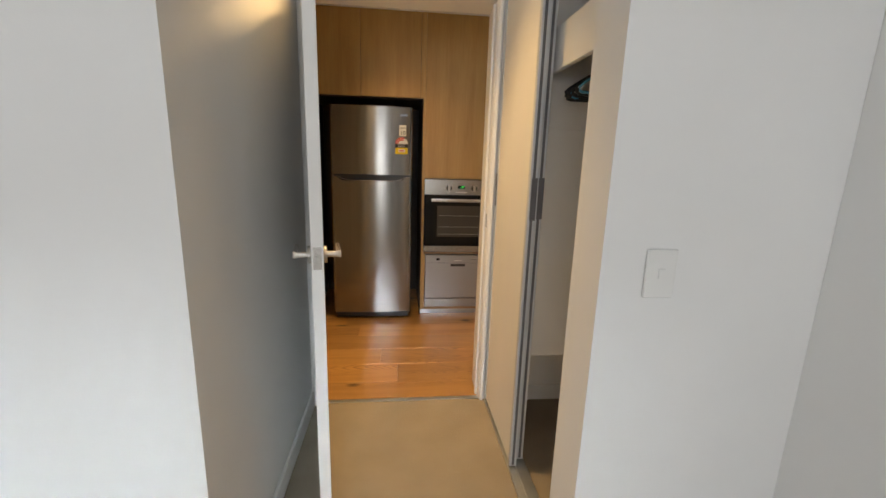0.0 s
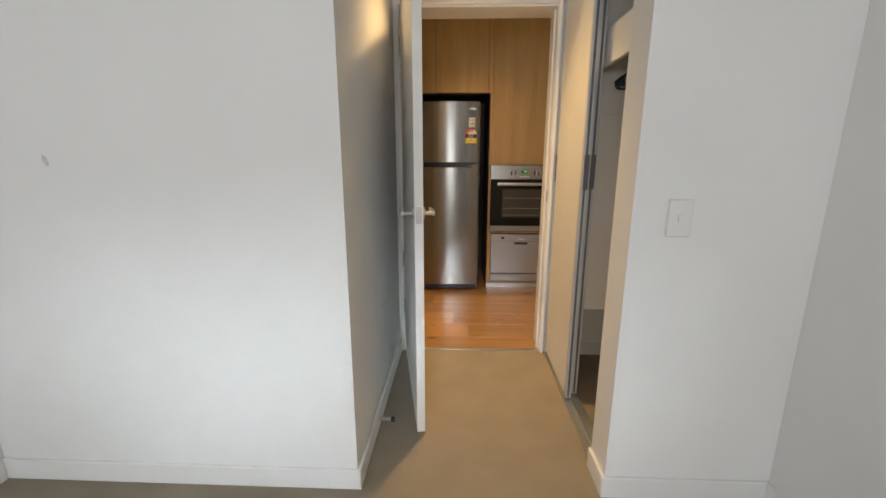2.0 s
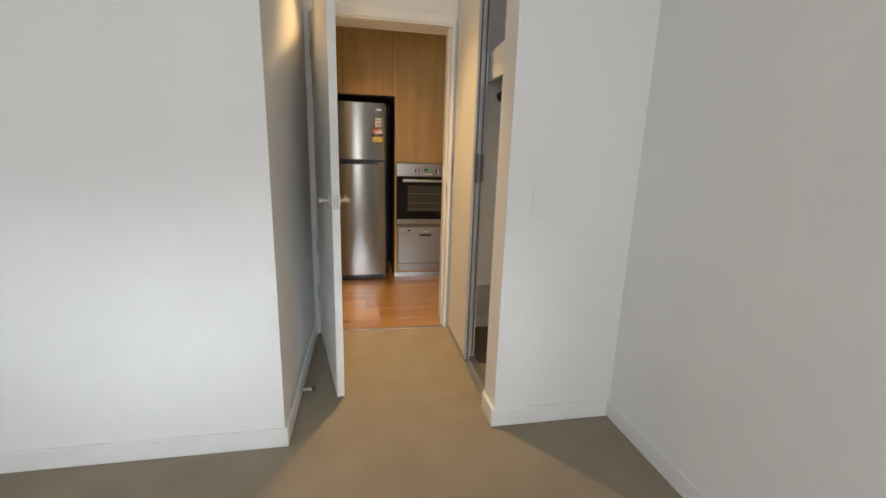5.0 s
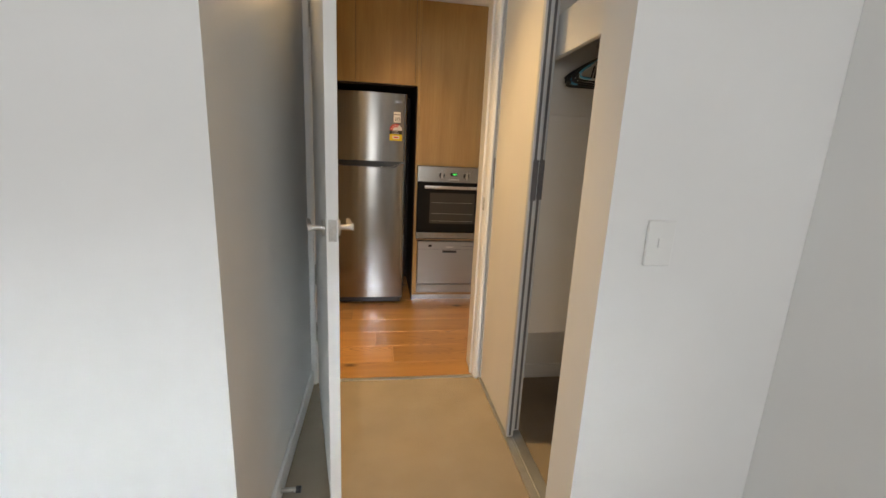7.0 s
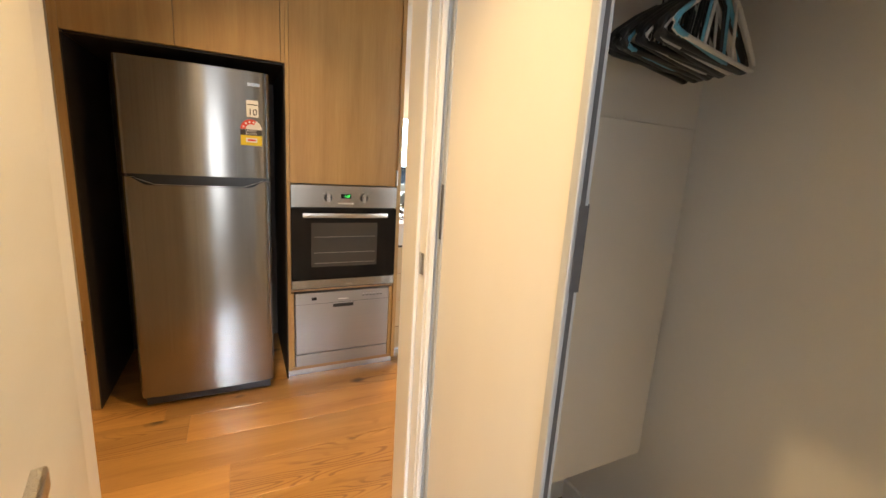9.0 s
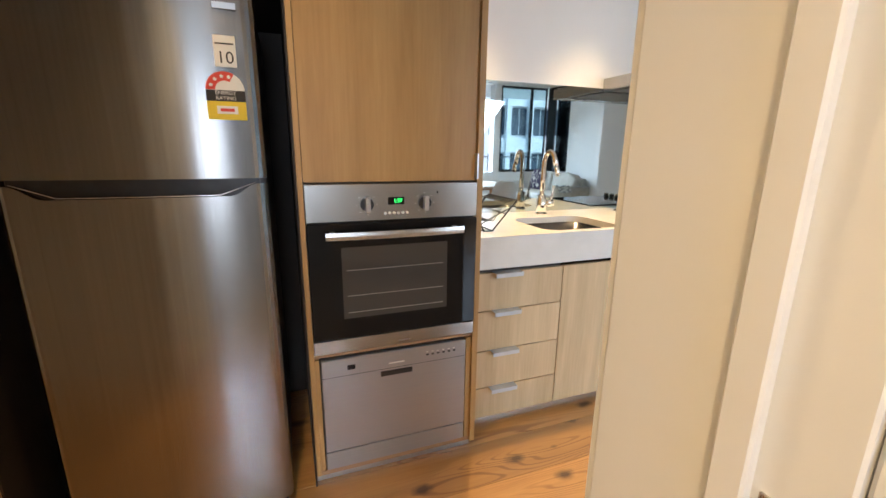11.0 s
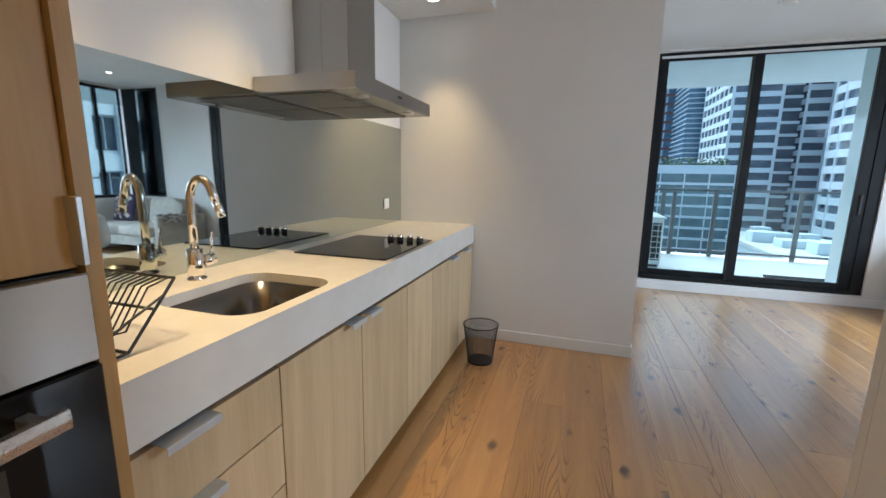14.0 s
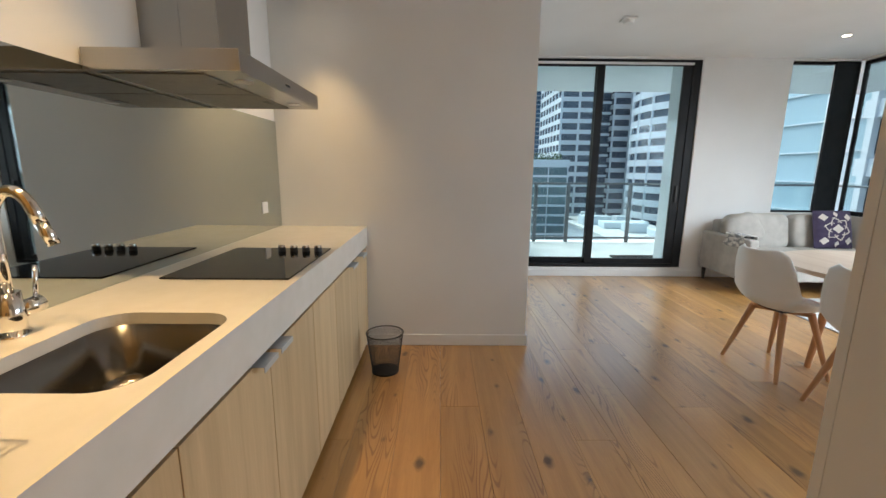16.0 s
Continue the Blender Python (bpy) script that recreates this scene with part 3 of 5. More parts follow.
part("bottom_rail", b1(7.785, -2.80, 0.16, 7.815, 3.55, 0.19, 0.003), RAILM, rail)
for a, b in zip([-2.8] + yy, yy + [3.55]):
    g = part("pane", b1(7.796, a + 0.032, 0.195, 7.804, b - 0.032, 1.07), RAILGLASS, rail)
    g.visible_shadow = False
for k in range(5):
    part("post", b1(2.0 + 1.2 * k, -2.825, 0.10, 2.06 + 1.2 * k, -2.795, 1.074, 0.003), RAILM, rail)
ac = thing("air_conditioner", 6.95, 2.6, 0.1, "white outdoor air conditioning unit with dark grille on the balcony", "air conditioner")
part("casing", b1(6.60, 2.44, 0.14, 7.45, 2.77, 0.74, 0.012), PLASTICW, ac)
part("casing_top", b1(6.58, 2.42, 0.741, 7.47, 2.79, 0.765, 0.006), PLASTICW, ac)
part("grille_panel", b1(6.59, 2.465, 0.20, 6.599, 2.745, 0.69), BLACKP, ac, "dark grille")
for k in range(7):
    part("grille_bar", b1(6.582, 2.46, 0.22 + 0.073 * k, 6.5895, 2.75, 0.228 + 0.073 * k), PLASTICW, ac)
for k in range(4):
    part("grille_bar", b1(6.58, 2.50 + 0.07 * k, 0.20, 6.5815, 2.506 + 0.07 * k, 0.69), PLASTICW, ac)
for fx in (6.68, 7.33):
    part("foot", b1(fx, 2.46, 0.10, fx + 0.06, 2.75, 0.139), BLACKP, ac)

gt = thing("drain_grate", 6.45, 1.0, 0.1, "dark slotted drain grate on the pale balcony floor", "grate")
for gy in (0.68, 1.285):
    part("end_bar", b1(6.32, gy, 0.1005, 6.58, gy + 0.018, 0.125, 0.002), BLACKF, gt)
for k in range(5):
    part("slat", b1(6.32 + 0.058 * k, 0.6985, 0.1005, 6.345 + 0.058 * k, 1.2845, 0.124, 0.002), BLACKF, gt)

# ---- hall: door, wardrobe ----
door = thing("door_bedroom", DX0, DY0, 0, "white painted flush door standing open", "door")
door_m = Matrix.Translation((DX0 + 0.002, DY0 - 0.004, 0)) @ Matrix.Rotation(radians(-79.2), 4, "Z")


def on_door(name, bm, material, label="", parent=None, smooth=False):
    bm.transform(door_m)
    return part(name, bm, material, parent or door, label, smooth)


LW = 0.832
on_door("leaf", b1(0, 0, 0.012, LW, 0.036, 1.985, 0.0015), DOORP)
on_door("latch_plate", b1(LW, 0.006, 0.957, LW + 0.0015, 0.030, 1.023), SATIN, "satin nickel latch plate")
on_door("latch_bolt", b1(LW + 0.0015, 0.012, 0.985, LW + 0.010, 0.024, 1.0, 0.002), SATIN)
for sgn, y0 in ((-1, 0.0), (1, 0.036)):
    bm = rod(B(), (LW - 0.055, y0 + sgn * 0.0002, 0.99), (LW - 0.055, y0 + sgn * 0.010, 0.99), 0.026, seg=28)
    rose = on_door("rose", bm, SATIN, "satin nickel lever rose", None, True)
    bm = tube(B(), [(LW - 0.055, y0 + sgn * 0.010, 0.99), (LW - 0.055, y0 + sgn * 0.045, 0.99)], 0.009, 14)
    box(bm, LW - 0.165, y0 + sgn * 0.040, 0.980, LW - 0.045, y0 + sgn * 0.052, 1.002, 0.003, 2)
    on_door("lever", bm, SATIN, "satin nickel lever", rose)
for hz in (0.25, 0.56, 1.75):
    bm = rod(B(), (-0.004, -0.004, hz), (-0.004, -0.004, hz + 0.1), 0.006)
    box(bm, 0.0, -0.0015, hz, 0.03, -0.0002, hz + 0.1)
    on_door("hinge", bm, SATIN)
ds = thing("door_stop", HX0 + 0.0135, 2.10, 0.03, "small metal door stop with black rubber tip on the skirting", "door stop")
part("shaft", rod(B(), (HX0 + 0.0135, 2.10, 0.035), (HX0 + 0.065, 2.10, 0.035), 0.009), SATIN, ds)
part("rubber_tip", rod(B(), (HX0 + 0.065, 2.10, 0.035), (HX0 + 0.082, 2.10, 0.035), 0.012), BLACKP, ds)

setting("floor_track", b1(HX1 + 0.004, 1.8885, 0.0005, HX1 + 0.085, DY0 - 0.02, 0.012, 0.002), ALU, "aluminium sliding door track")
setting("floor_track", b1(HX1 + 0.035, 1.8885, 0.012, HX1 + 0.041, DY0 - 0.02, 0.02), ALU, "aluminium sliding door track")
for k, (px, ye) in enumerate(((HX1 + 0.012, 2.325), (HX1 + 0.052, 2.365))):
    s = thing("sliding_door", px, ye, 0.02, "cream sliding wardrobe door with aluminium edges", "wardrobe door", "sliding wardrobe doors")
    part("panel", b1(px, ye + 0.022, 0.024, px + 0.018, DY0 - 0.03, 2.355), ROBE, s)
    e = part("edge_profile", b1(px - 0.006, ye, 0.022, px + 0.024, ye + 0.0215, 2.357, 0.002), PROFILE, s)
    part("edge_groove", b1(px + 0.004, ye - 0.0012, 0.03, px + 0.014, ye - 0.0002, 2.35), DARKALU, e)
    part("edge_profile", b1(px - 0.004, DY0 - 0.0295, 0.022, px + 0.022, DY0 - 0.012, 2.357, 0.002), PROFILE, s)
    part("grip", b1(px + 0.001, ye - 0.003, 1.07, px + 0.023, ye - 0.0013, 1.225, 0.0005), DARKALU, s, "dark recessed grip")
    part("grip", b1(px - 0.0065, DY0 - 0.028, 1.07, px - 0.0045, DY0 - 0.016, 1.225), DARKALU, s)
setting("wardrobe_end", b1(0.83, DY0 - 0.01, 0.0, 1.3595, DY0 - 0.002, 2.5), ROBEIN, "wardrobe end wall")
setting("wall_wardrobe_boxing", b1(0.83, 2.56, 0.41, 1.3595, DY0 - 0.011, 2.5), ROBEIN, "boxed out wall in the wardrobe end")
ap = thing("access_panel", 1.1, 2.555, 0.42, "flush painted access panel in the wardrobe", "panel")
part("panel", b1(0.85, 2.552, 0.412, 1.345, 2.5595, 1.415, 0.002), ROBEIN, ap)
sh = thing("wardrobe_shelf", 1.07, 2.39, 1.6, "white wardrobe shelf with deep front edge", "shelf")
part("board", b1(0.835, 1.890, 1.735, 1.359, 2.559, 1.75), ROBEIN, sh)
part("front_edge", b1(0.815, 1.890, 1.60, 0.834, 2.559, 1.75, 0.002), TRIM, sh)
rl = thing("clothes_rail", 1.08, 2.2, 1.6, "chrome clothes rail under the wardrobe shelf", "clothes rail")
part("rail", rod(B(), (1.07, 1.891, 1.70), (1.07, 2.559, 1.70), 0.0125, seg=16), CHROME, rl)
part("bracket", b1(1.055, 2.30, 1.713, 1.085, 2.32, 1.7345), CHROME, rl)
part("bracket", b1(1.055, 1.8915, 1.687, 1.085, 1.928, 1.725), CHROME, rl)


def hanger(material, label):
    """A plastic hanger, hook centre at the origin, arms across x."""
    h = thing("coat_hanger", 0, 0, 0, label, "hanger", "hangers on the rail")
    hook = [(0.019 * math.cos(a), 0, 0.019 * math.sin(a)) for a in [radians(200 - 24 * i) for i in range(10)]] + [(0.0, 0, -0.035), (0, 0, -0.06)]
    part("hook", tube(B(), hook, 0.0025, 8), CHROME if material is not BLACKP else material, h, "", True)
    loop = [(0, 0, -0.055), (0.03, 0, -0.062), (0.12, 0, -0.105), (0.19, 0, -0.145), (0.208, 0, -0.160), (0.205, 0, -0.172), (0.19, 0, -0.175),
            (0, 0, -0.176), (-0.19, 0, -0.175), (-0.205, 0, -0.172), (-0.208, 0, -0.160), (-0.19, 0, -0.145), (-0.12, 0, -0.105), (-0.03, 0, -0.062)]
    part("frame", tube(B(), loop, 0.0065 if material is BLACKP else 0.0048, 8, True), material, h, "", True)
    part("notch", tube(B(), [(0.05, 0, -0.072), (0.075, 0, -0.176)], 0.003, 6), material, h)
    part("notch", tube(B(), [(-0.05, 0, -0.072), (-0.075, 0, -0.176)], 0.003, 6), material, h)
    return h


hang = [hanger(BLACKP, "black plastic coat hanger on the rail"), hanger(PLASTICW, "white plastic coat hanger on the rail"), hanger(BLUEP, "light blue plastic coat hanger on the rail")]
plan_h = [1, 2, 0, 0, 1, 0, 0, 0, 1, 0, 0, 0, 2, 0, 0, 0]
used_h = set()
for i, k in enumerate(plan_h):
    m = pose(1.07 + 0.004 * math.sin(5 * i), 2.345 + 0.0095 * i, 1.6975, 0, 2.5 * math.sin(3.1 * i), 12 + 4 * math.sin(1.7 * i)) @ Matrix.Diagonal((0.94, 1, 1, 1))
    if k in used_h:
        copy_thing(hang[k], m)
    else:
        hang[k].matrix_basis = m
        used_h.add(k)

sp = thing("light_switch", 0.873, BY - 0.006, 1.033, "white single light switch plate on the wall", "light switch")
part("plate", b1(0.835, BY - 0.009, 0.974, 0.911, BY - 0.0005, 1.092, 0.003), PLASTICW, sp)
part("rocker", b1(0.865, BY - 0.013, 1.022, 0.881, BY - 0.0092, 1.046, 0.001), PLASTICW, sp)
sc = thing("wall_scuff", -1.14, BY, 1.2, "small grey scuff on the white wall", "scuff mark")
part("mark", grid_surface(B(), lambda u, v: (-1.14 + 0.022 * (u - 0.5) * (1 - abs(v - 0.5)), BY - 0.0012, 1.21 - 0.03 * (v - 0.5) - 0.012 * u), 4, 4, 0.0004), surf("grey_scuff", (0.52, 0.51, 0.51), (0.68, 0.68, 0.68), (60, 60, 60), 0.8), sc)

# ---- kitchen ----
FY = 4.145    # tall unit fronts
BF = 4.255    # bench front
TX0, TX1 = 0.447, 1.079


def bar_pull(x0, x1, y, z, parent):
    """A folded aluminium finger pull on the top edge of a front."""
    bm = B()
    box(bm, x0, y - 0.034, z - 0.002, x1, y + 0.012, z, 0.0006)
    box(bm, x0, y - 0.034, z - 0.018, x1, y - 0.0315, z - 0.002, 0.0006)
    return part("handle", bm, PROFILE, parent, "aluminium finger pull")


# fridge niche
nich = thing("fridge_niche", 0.0, FY, 0, "fridge recess with near-black inner faces and an oak side panel", "cabinet")
part("side_panel", b1(-0.455, FY, 0, -0.425, MY - 0.003, 2.329), OAKV, nich)
# thin near-black sheets over the recess's sides, back and top
part("inner_face", b1(0.440, FY + 0.006, 0.001, 0.4455, MY - 0.02, 1.73), NICHE, nich)
part("inner_face", b1(-0.4245, FY + 0.004, 0.001, -0.419, MY - 0.02, 1.721), NICHE, nich)
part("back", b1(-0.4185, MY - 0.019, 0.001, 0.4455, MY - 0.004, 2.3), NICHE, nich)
part("top_inner_face", b1(-0.4185, FY + 0.02, 1.722, 0.4395, MY - 0.02, 1.729), NICHE, nich)
oc = thing("overhead_cabinet", 0.0, FY, 1.73, "oak veneer cupboard above the fridge", "cabinet")
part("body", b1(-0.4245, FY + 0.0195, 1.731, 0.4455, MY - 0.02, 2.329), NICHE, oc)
part("door", b1(-0.4235, FY, 1.732, -0.0225, FY + 0.019, 2.327, 0.001), OAKV, oc)
part("door", b1(-0.0195, FY, 1.732, 0.4235, FY + 0.019, 2.327, 0.001), OAKV, oc)
part("filler", b1(0.4265, FY, 1.732, 0.4455, FY + 0.019, 2.327, 0.001), OAKV, oc)

# fridge
FX0, FX1, FF = -0.246, 0.364, 4.06
fr = thing("fridge", 0.06, 4.4, 0, "brushed steel two door fridge freezer in a dark recess", "fridge")
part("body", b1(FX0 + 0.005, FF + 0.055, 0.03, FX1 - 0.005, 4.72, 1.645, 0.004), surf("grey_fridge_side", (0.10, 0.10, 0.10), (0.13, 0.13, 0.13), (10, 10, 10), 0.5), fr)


def bowed(bm, x0, x1, z0, z1, scoop_top=False, scoop_bot=False):
    """A fridge door: softly bowed front, rounded sides, with a scooped grip at one edge."""
    n, rows = 64, 6
    front, back = [], []
    for i in range(n + 1):
        u = i / n
        x = x0 + (x1 - x0) * u
        edge = min(u, 1 - u)
        y = FF + 0.016 * (2 * u - 1) ** 2 + (0.016 * (1 - edge / 0.04) ** 2 if edge < 0.04 else 0)
        s = max(0.0, min(1.0, (edge - 0.04) / 0.12))
        s = s * s * (3 - 2 * s)
        zt = z1 - (0.034 * s if scoop_top else 0)
        front.append([bm.verts.new((x, y, z0 + (zt - z0) * j / rows)) for j in range(rows + 1)])
        back.append([bm.verts.new((x, FF + 0.05, z0 + (zt - z0) * j / rows)) for j in range(rows + 1)])
    for i in range(n):
        for j in range(rows):
            bm.faces.new((front[i][j], front[i + 1][j], front[i + 1][j + 1], front[i][j + 1]))
        bm.faces.new((back[i][0], back[i + 1][0], front[i + 1][0], front[i][0]))
        bm.faces.new((front[i][rows], front[i + 1][rows], back[i + 1][rows], back[i][rows]))
    for i in (0, n):
        for j in range(rows):
            bm.faces.new((front[i][j], front[i][j + 1], back[i][j + 1], back[i][j]))
    return bm


fd = part("freezer_door", bowed(B(), FX0, FX1, 1.158, 1.655), STEEL, fr)
part("fridge_door", bowed(B(), FX0, FX1, 0.06, 1.143, True), STEEL, fr)
part("grip_recess", b1(FX0 + 0.02, FF + 0.03, 1.098, FX1 - 0.02, FF + 0.049, 1.157), BLACKP, fr, "black recessed grip")
part("grip_lip", tube(B(), [(FX0 + 0.03 + 0.55 * u, FF + 0.004 + 0.016 * (2 * u - 1) ** 2, 1.146 - 0.034 * min(1, 6 * min(u, 1 - u))) for u in [i / 24 for i in range(25)]], 0.002, 8), CHROME, fr, "bright grip edge", True)
part("plinth", b1(FX0 + 0.02, FF + 0.03, 0.012, FX1 - 0.02, FF + 0.056, 0.058), BLACKP, fr)
for wx in (FX0 + 0.05, FX1 - 0.09):
    part("foot", rod(B(), (wx + 0.02, FF + 0.075, 0), (wx + 0.02, FF + 0.075, 0.03), 0.018), BLACKP, fr)
part("badge", b1(0.27, FF + 0.004, 1.588, 0.325, FF + 0.0058, 1.604, 0.0005), CHROME, fr)
LY = FF + 0.0035
lb = thing("warranty_sticker", 0.293, LY, 1.475, "white sticker with the number ten on the fridge", "sticker")
part("sheet", b1(0.264, LY, 1.448, 0.316, LY + 0.004, 1.525), PAPER, lb)
words("printed_number", "10", 0.042, pose(0.290, LY - 0.0003, 1.470, 90), INK, lb)
part("print_bar", b1(0.268, LY - 0.0006, 1.503, 0.312, LY - 0.0001, 1.507), INK, lb)
el = thing("energy_label", 0.282, LY, 1.36, "red white black and yellow energy rating label on the fridge", "sticker")
part("yellow_field", b1(0.235, LY, 1.315, 0.329, LY + 0.004, 1.362), YELLOW, el)
part("value_box", b1(0.258, LY - 0.0006, 1.330, 0.308, LY - 0.0001, 1.350), PAPER, el)
part("value_bar", b1(0.266, LY - 0.001, 1.336, 0.300, LY - 0.0007, 1.344), RED, el)
part("black_band", b1(0.235, LY, 1.3622, 0.329, LY + 0.004, 1.390), INK, el)
words("lettering", "ENERGY\nRATING", 0.0135, pose(0.282, LY - 0.0003, 1.3765, 90), PAPER, el)


def arc_sheet(r0, r1, a0, a1, y):
    """A flat arc band facing the room, 0.6 mm thick."""
    bm = B()
    n, rows = 18, []
    for i in range(n + 1):
        a = radians(a0 + (a1 - a0) * i / n)
        rows.append([bm.verts.new((0.282 + r * math.cos(a), y + d, 1.3902 + r * math.sin(a))) for r, d in ((r0, 0), (r1, 0), (r1, 0.0006), (r0, 0.0006))])
    for a, b in zip(rows, rows[1:]):
        for k in range(4):
            bm.faces.new((a[k], b[k], b[(k + 1) % 4], a[(k + 1) % 4]))
    bm.faces.new(rows[0])
    bm.faces.new(rows[-1][::-1])
    return bm


part("white_arc", arc_sheet(0.001, 0.047, 0, 180, LY + 0.0002), PAPER, el)
part("red_arc", arc_sheet(0.024, 0.0468, 60, 179, LY - 0.0006), RED, el)
for a in (160, 130, 100, 72):
    part("star", rod(B(), (0.282 + 0.035 * math.cos(radians(a)), LY - 0.0016, 1.3902 + 0.035 * math.sin(radians(a))), (0.282 + 0.035 * math.cos(radians(a)), LY - 0.0007, 1.3902 + 0.035 * math.sin(radians(a))), 0.005, seg=5), PAPER, el)

# oven tower
tw = thing("oven_tower", 0.78, FY, 0, "tall oak veneer oven housing", "cabinet")
part("side_panel", b1(TX0, FY - 0.001, 0.05, TX0 + 0.016, MY - 0.003, 2.329), OAKV, tw)
part("side_panel", b1(TX1 - 0.018, FY - 0.012, 0.05, TX1 + 0.004, MY - 0.003, 2.329), OAKV, tw)
td = part("door", b1(TX0 + 0.0175, FY - 0.001, 1.137, TX1 - 0.0195, FY + 0.018, 2.327, 0.001), OAKV, tw)
part("handle", b1(TX1 - 0.026, FY - 0.024, 1.142, TX1 - 0.0185, FY + 0.017, 1.232, 0.001), ALU, td, "aluminium edge pull")
part("shelf", b1(TX0 + 0.0165, FY, 0.528, TX1 - 0.0185, MY - 0.02, 0.5385), OAKX, tw)
part("bottom_rail", b1(TX0 + 0.0165, FY, 0.05, TX1 - 0.0185, MY - 0.02, 0.068), OAKX, tw)
part("upright", b1(TX0 + 0.0165, FY, 0.069, TX0 + 0.032, FY + 0.03, 0.521), OAKV, tw)
part("upright", b1(TX1 - 0.040, FY, 0.069, TX1 - 0.0185, FY + 0.03, 0.521), OAKV, tw)
part("back", b1(TX0 + 0.0165, MY - 0.019, 0.05, TX1 - 0.0185, MY - 0.004, 2.32), NICHE, tw)
part("kickboard", b1(TX0, FY + 0.035, 0, TX1, FY + 0.05, 0.049), ALU, tw, "aluminium kickboard")

ov = thing("oven", 0.765, FY, 0.54, "built-in steel and black glass oven", "oven")
OX0, OX1, OF = TX0 + 0.017, TX1 - 0.021, FY - 0.022
part("casing", b1(OX0 + 0.004, FY, 0.5395, OX1 - 0.004, MY - 0.08, 1.133), BLACKP, ov)
cp = part("control_panel", b1(OX0, OF, 1.010, OX1, FY - 0.0015, 1.132, 0.002), STEELH, ov)
dr = part("oven_door", b1(OX0, OF - 0.004, 0.602, OX1, FY - 0.0015, 1.006, 0.003), BLACKG, ov, "black glass door")
part("window", b1(OX0 + 0.105, OF - 0.0052, 0.675, OX1 - 0.115, OF - 0.0041, 0.925), OVENGLASS, dr, "dim oven window")
for rz in (0.755, 0.845, 0.695):
    part("rack_line", b1(OX0 + 0.12, OF - 0.0058, rz, OX1 - 0.13, OF - 0.0053, rz + 0.0022), plain("rack_grey", (0.35, 0.34, 0.32), 0.4, 0.6) if rz == 0.755 else bpy.data.materials["rack_grey"], dr)
pts = [(OX0 + 0.055 + 0.47 * i / 20, OF - 0.044 - 0.010 * math.sin(math.pi * i / 20), 0.972) for i in range(21)]
bm = B()
rings = [[bm.verts.new((x, y + dy, z + dz)) for dy, dz in ((-0.005, -0.012), (-0.007, 0), (-0.005, 0.012), (0.005, 0.012), (0.005, -0.012))] for x, y, z in pts]
for a, b in zip(rings, rings[1:]):
    for k in range(5):
        bm.faces.new((a[k], a[(k + 1) % 5], b[(k + 1) % 5], b[k]))
bm.faces.new(rings[0])
bm.faces.new(rings[-1][::-1])
hd = part("handle", bm, SATIN, dr, "flat curved steel handle")
for hx in (pts[1][0], pts[-2][0]):
    part("handle_post", b1(hx - 0.008, OF - 0.040, 0.963, hx + 0.008, OF - 0.0045, 0.981, 0.002), ALU, dr)
part("bottom_strip", b1(OX0, OF, 0.549, OX1, FY - 0.0015, 0.599, 0.002), STEELH, ov)
part("badge", b1(0.76, OF - 0.0008, 0.562, 0.80, OF - 0.0001, 0.567), DKSTEEL, ov)
for kx in (0.659, 0.859):
    k = part("dial", rod(B(), (kx, OF - 0.0002, 1.065), (kx, OF - 0.006, 1.065), 0.022, seg=28), BLACKP, cp, "black control dial")
    part("knob_bar", b1(kx - 0.009, OF - 0.028, 1.040, kx + 0.009, OF - 0.0062, 1.090, 0.004, 2), SATIN, k, "steel knob bar")
    for a in range(7):
        part("tick", b1(kx + 0.034 * math.cos(a * 0.8) - 0.002, OF - 0.0006, 1.065 + 0.034 * math.sin(a * 0.8) - 0.001, kx + 0.034 * math.cos(a * 0.8) + 0.002, OF - 0.0001, 1.066 + 0.034 * math.sin(a * 0.8)), PAPER, cp)
ck = part("clock_window", b1(0.730, OF - 0.0012, 1.062, 0.786, OF - 0.0002, 1.087), BLACKG, cp, "black clock window")
words("clock_digits", "1:57", 0.018, pose(0.764, OF - 0.0016, 1.0745, 90), GREEN, ck)
for k in range(6):
    part("button", rod(B(), (0.720 + 0.015 * k, OF - 0.0002, 1.034), (0.720 + 0.015 * k, OF - 0.006, 1.034), 0.0048, seg=12), PLASTICW, cp)
part("lamp_dot", rod(B(), (0.905, OF - 0.0002, 1.10), (0.905, OF - 0.002, 1.10), 0.003, seg=10), BLACKP, cp)

dw = thing("dishwasher", 0.765, FY, 0.07, "compact grey steel dishwasher under the oven", "dishwasher")
WX0, WX1 = TX0 + 0.036, TX1 - 0.046
part("body", b1(WX0 + 0.004, FY + 0.02, 0.0685, WX1 - 0.004, MY - 0.1, 0.515), BLACKP, dw)
wd = part("door", b1(WX0, FY - 0.012, 0.150, WX1, FY + 0.015, 0.520, 0.003), DKSTEEL, dw)
part("lower_panel", b1(WX0, FY - 0.008, 0.072, WX1, FY + 0.015, 0.144, 0.002), DKSTEEL, dw)
part("panel_line", b1(WX0 + 0.002, FY - 0.0126, 0.452, WX1 - 0.002, FY - 0.0121, 0.4535), BLACKP, wd)
part("display", b1(WX0 + 0.09, FY - 0.0128, 0.474, WX0 + 0.118, FY - 0.0122, 0.492), BLACKG, wd)
part("grip", b1(WX0 + 0.21, FY - 0.0150, 0.424, WX0 + 0.33, FY - 0.0122, 0.444, 0.001), BLACKP, wd, "dark grip")
part("badge", b1(WX0 + 0.24, FY - 0.0128, 0.470, WX0 + 0.30, FY - 0.0122, 0.475), PAPER, wd)
